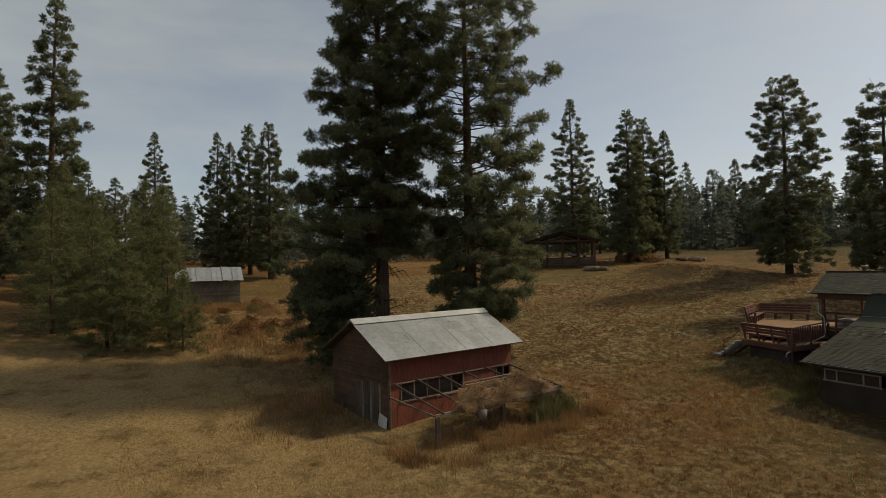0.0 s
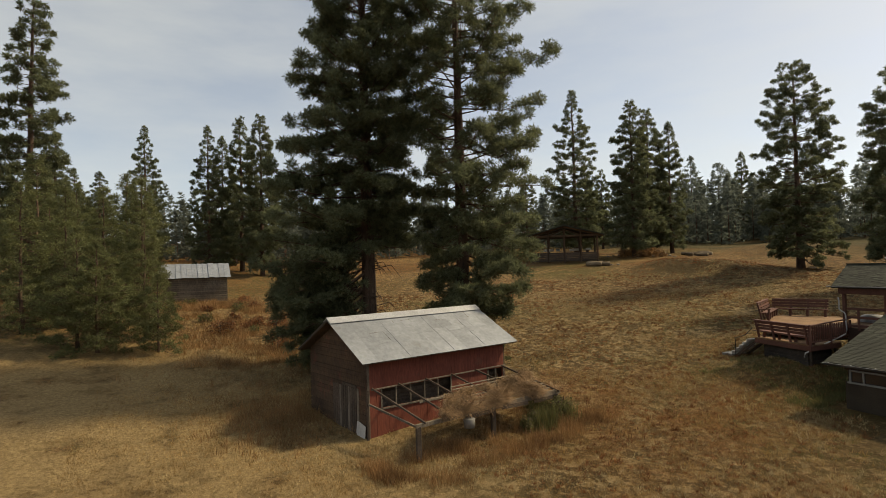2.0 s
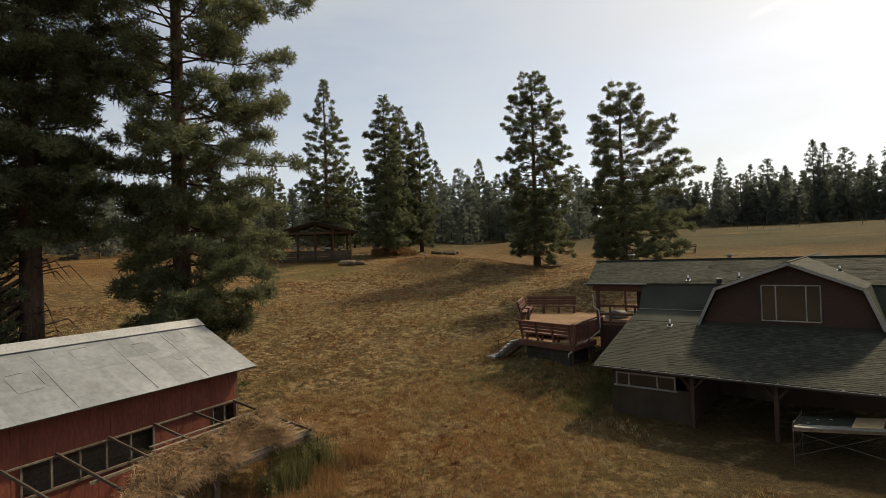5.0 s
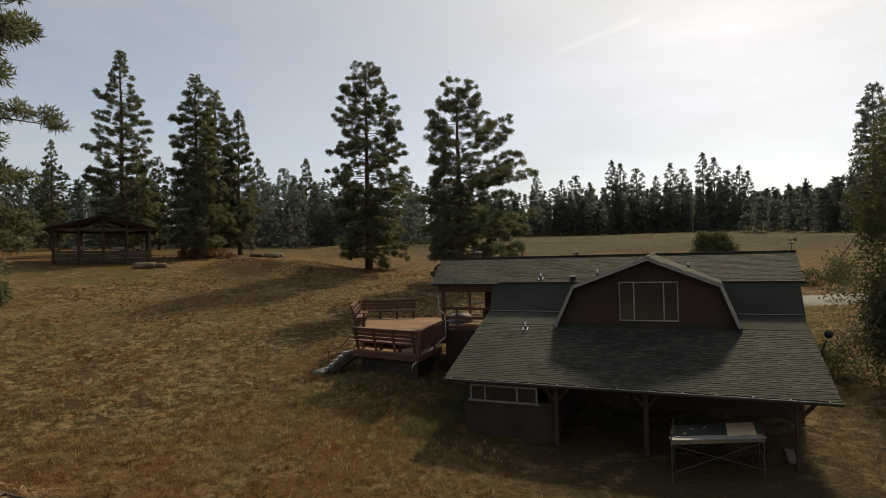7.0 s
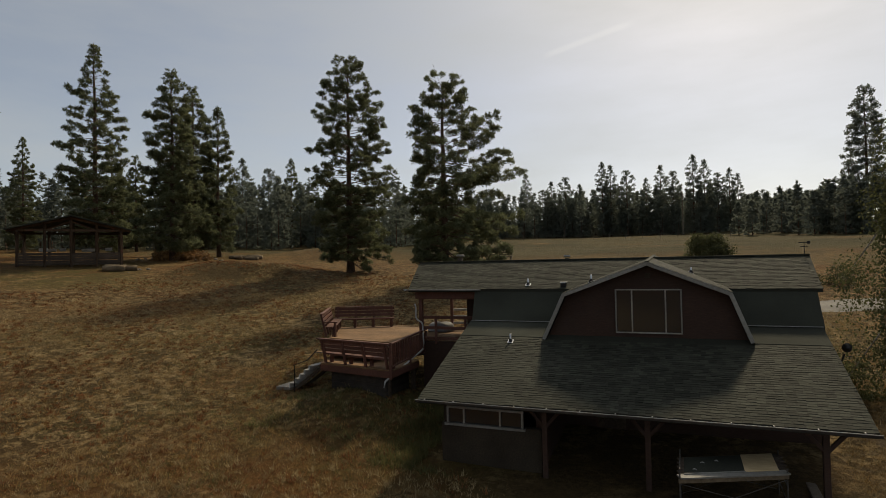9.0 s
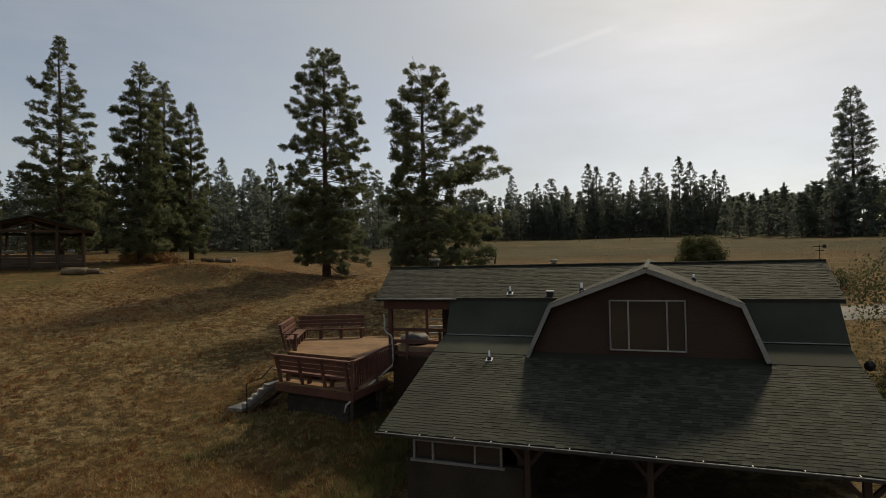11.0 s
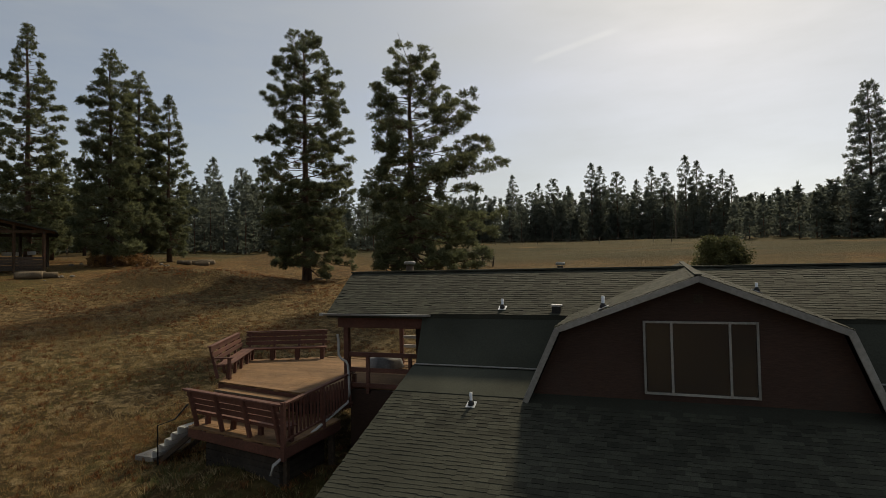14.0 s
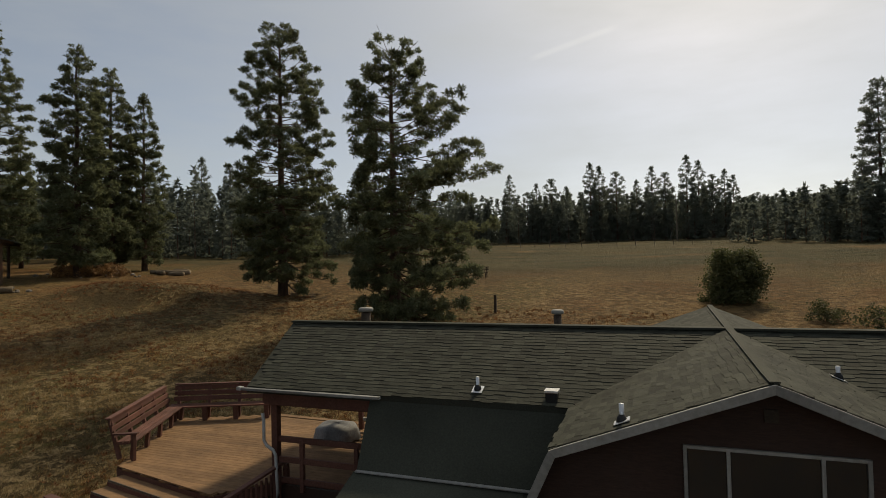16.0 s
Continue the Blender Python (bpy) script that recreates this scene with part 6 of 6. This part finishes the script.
while len(spots) < 1500:
    u, o = rg.uniform(-2.0, 9.0), rg.gauss(3.9, 1.0)
    p = bp(u, o, 0)
    if noise.noise((p.x * 0.7, p.y * 0.7, 2)) < rg.uniform(-0.1, 0.35) or (o < 3.2 and rg.random() < 0.5):
        continue
    spots.append((p.x, p.y))
sprouts("dry_weeds", "tall dry brown weeds round the lean-to", spots, 7, 0.2, 0.75, 0.02, 0.4, "dry_weed", 3)
for i, (u, o, h) in enumerate(((7.75, 3.3, 1.35), (7.8, 2.5, 1.1), (7.3, 3.75, 1.25), (6.5, 3.85, 0.9), (7.9, 1.6, 1.0), (5.4, 3.75, 0.85), (6.9, 3.65, 1.2), (6.0, 3.7, 1.0), (7.7, 3.7, 1.4))):
    p = bp(u, o, 0)
    plant(leafy("vine_bush", "green leafy vine clinging to the lean-to", 150 + i, h, h * 0.45, 900, 0.09, low=0.05, droop=0.2, material="green_weed", category="vine"), p.x, p.y)
spots = []
while len(spots) < 230:
    p = bp(rg.uniform(5.8, 7.9), rg.gauss(3.72, 0.16), 0)
    if noise.noise((p.x * 0.9, p.y * 0.9, 4)) > rg.uniform(-0.5, 0.3):
        spots.append((p.x, p.y))
sprouts("green_weeds", "tall green weeds growing up the lean-to", spots, 9, 0.4, 1.3, 0.03, 0.2, "green_weed", 11)
spots = []
while len(spots) < 9000:
    x, y = rg.uniform(-46, 2), rg.uniform(-16, 34)
    if blocked(x, y) or noise.noise((x * 0.3, y * 0.3, 33)) < rg.uniform(-0.5, 0.4):
        continue
    spots.append((x, y))
sprouts("brown_grass", "dark rusty grass clumps dotting the meadow", spots, 14, 0.10, 0.26, 0.03, 0.8, "rust_weed", 12)
spots = []
while len(spots) < 2800:
    x, y = (rg.gauss(-34, 5), rg.gauss(-20, 3.2)) if rg.random() < 0.55 else (rg.gauss(-46, 2.5), rg.gauss(-22.5, 2.5))
    if noise.noise((x * 0.4, y * 0.4, 12)) > rg.uniform(-0.2, 0.3):
        spots.append((x, y))
sprouts("dry_weeds", "patchy rusty dry weeds in front of the shed", spots, 8, 0.15, 0.75, 0.03, 0.45, "dry_weed", 5)
for i in range(16):
    x, y = (rg.gauss(-38, 3.5), rg.gauss(-20.5, 2.0)) if i % 3 else (rg.gauss(-46.5, 1.8), rg.gauss(-22, 2.2))
    h = rg.uniform(0.5, 1.3)
    plant(leafy("weed_bush", "rusty dry weed bush in the rough grass" if i % 4 else "grey-green weed bush in the rough grass", 120 + i, h, h * 0.9, 420, 0.13, low=0.05, droop=0.1, material="rust_weed" if i % 4 else "green_weed", category="bush"), x, y)
spots = [(x, y) for x, y in ((rg.gauss(-17.5, 2.0), rg.gauss(-21.0, 1.6)) for _ in range(800)) if not blocked(x, y)]
sprouts("dry_weeds", "brown weeds along the barn gable", spots, 7, 0.2, 0.6, 0.022, 0.35, "dry_weed", 6)
spots = [(x, y) for x, y in ((rg.gauss(-6.8, 0.6), rg.uniform(-0.5, 4.5)) for _ in range(900)) if not blocked(x, y)]
sprouts("green_weeds", "low shaded weeds against the house wall", spots, 8, 0.12, 0.4, 0.03, 0.7, "green_weed", 7)


spots = []
while len(spots) < 420:
    x, y = rg.uniform(-13.5, -7.2), rg.uniform(0.5, 4.8)
    if blocked(x, y) or noise.noise((x * 0.8, y * 0.8, 21)) < rg.uniform(-0.4, 0.3):
        continue
    spots.append((x, y))
sprouts("green_weeds", "shaded weeds and grass below the deck", spots, 9, 0.1, 0.35, 0.025, 0.6, "green_weed", 9)


# ---- roof shingles ----
def shingle_rows(origin, across, up, width, length, keep, tab=0.22, show=0.115, seed=0):
    """Corners of overlapping shingle tabs on a roof plane: a list of 6 points each."""
    rg = random.Random(seed)
    origin, across, up = Vector(origin), Vector(across).normalized(), Vector(up).normalized()
    nrm = across.cross(up)
    if nrm.z < 0:
        nrm = -nrm
    out = []
    for j in range(int(length / show)):
        shift = rg.uniform(0, tab)
        for i in range(-1, int(width / tab) + 1):
            x0 = max(0, i * tab + shift) + 0.003
            x1 = min(width, (i + 1) * tab + shift) - 0.003
            if x1 - x0 < 0.05:
                continue
            v0, v1 = j * show + rg.choice((-0.030, -0.022, 0.0, 0.004)), (j + 1.2) * show
            c = origin + across * (x0 + x1) / 2 + up * (v0 + v1) / 2
            if not keep(c):
                continue
            h = 0.010 + rg.uniform(0, 0.007)
            low, top = origin + up * v0 + nrm * h, origin + up * v1 + nrm * 0.004
            foot = origin + up * v0
            out.append([low + across * x0, low + across * x1, top + across * x1, top + across * x0, foot + across * x0, foot + across * x1])
    return out


def shingle_stuff(name, tabs, parent):
    verts, faces = [], []
    for t in tabs:
        k = len(verts)
        verts += t
        faces += [(k, k + 1, k + 2, k + 3), (k + 4, k + 5, k + 1, k)]
    ob = shape(name, verts, faces, M["shingle"], parent, "overlapping dark asphalt shingles")
    return tagged(ob, kind="stuff")


def off_dormer(c):
    return c.y < FELT_Y and not (FOOT_L[0] - 0.02 < c.x < FOOT_R[0] + 0.02 and c.y > D_Y - 0.05)


low_up = Vector((0, JOIN_Y - EAVE_Y, JOIN_Z - EAVE_Z))
low_tabs = shingle_rows((HOUSE_L - 0.05, EAVE_Y, EAVE_Z + 0.004), (1, 0, 0), low_up, HOUSE_R - HOUSE_L + 0.05, low_up.length, off_dormer, seed=1)
near_tabs = [t for t in low_tabs if t[0].x < -3.75 and t[0].y < 4.4][:300]
chosen = {id(t) for t in near_tabs}
shingle_stuff("shingles", [t for t in low_tabs if id(t) not in chosen], lower_roof)
up_up = Vector((0, RIDGE_Y - KNEE_Y + 0.12, RIDGE_Z - KNEE_Z + 0.05))


def on_upper(c):
    edge = PORCH_L + 0.62 * (RIDGE_Y - c.y) / (RIDGE_Y - KNEE_Y)
    return edge + 0.1 < c.x < HOUSE_R + 0.15 and c.z > dormer_z(c.x) - 0.02


def dormer_z(x):
    return float(np.interp(x, [FOOT_L[0], KNEE_L[0], PEAK[0], KNEE_R[0], FOOT_R[0]], [0, KNEE_L[1], PEAK[1], KNEE_R[1], 0]))


shingle_stuff("shingles", shingle_rows((PORCH_L, KNEE_Y - 0.12, KNEE_Z - 0.046), (1, 0, 0), up_up, HOUSE_R - PORCH_L + 0.35, up_up.length, on_upper, seed=2), upper_roof)
for a, b in ((KNEE_L, PEAK), (KNEE_R, PEAK)):
    rise = Vector((b[0] - a[0], 0, b[1] - a[1]))
    tabs = shingle_rows((a[0], D_Y, a[1] + 0.004), (0, 1, CLIMB), rise, 8.6, rise.length, lambda c: c.y > RIDGE_Y or c.z > roof_z(c.y) - 0.02, seed=3)
    slope_part = shingle_stuff("shingles", tabs, house)
for t in near_tabs:
    shape("shingle", [tuple(v) for v in t], [(0, 1, 2, 3), (4, 5, 1, 0)], M["shingle"], lower_roof)
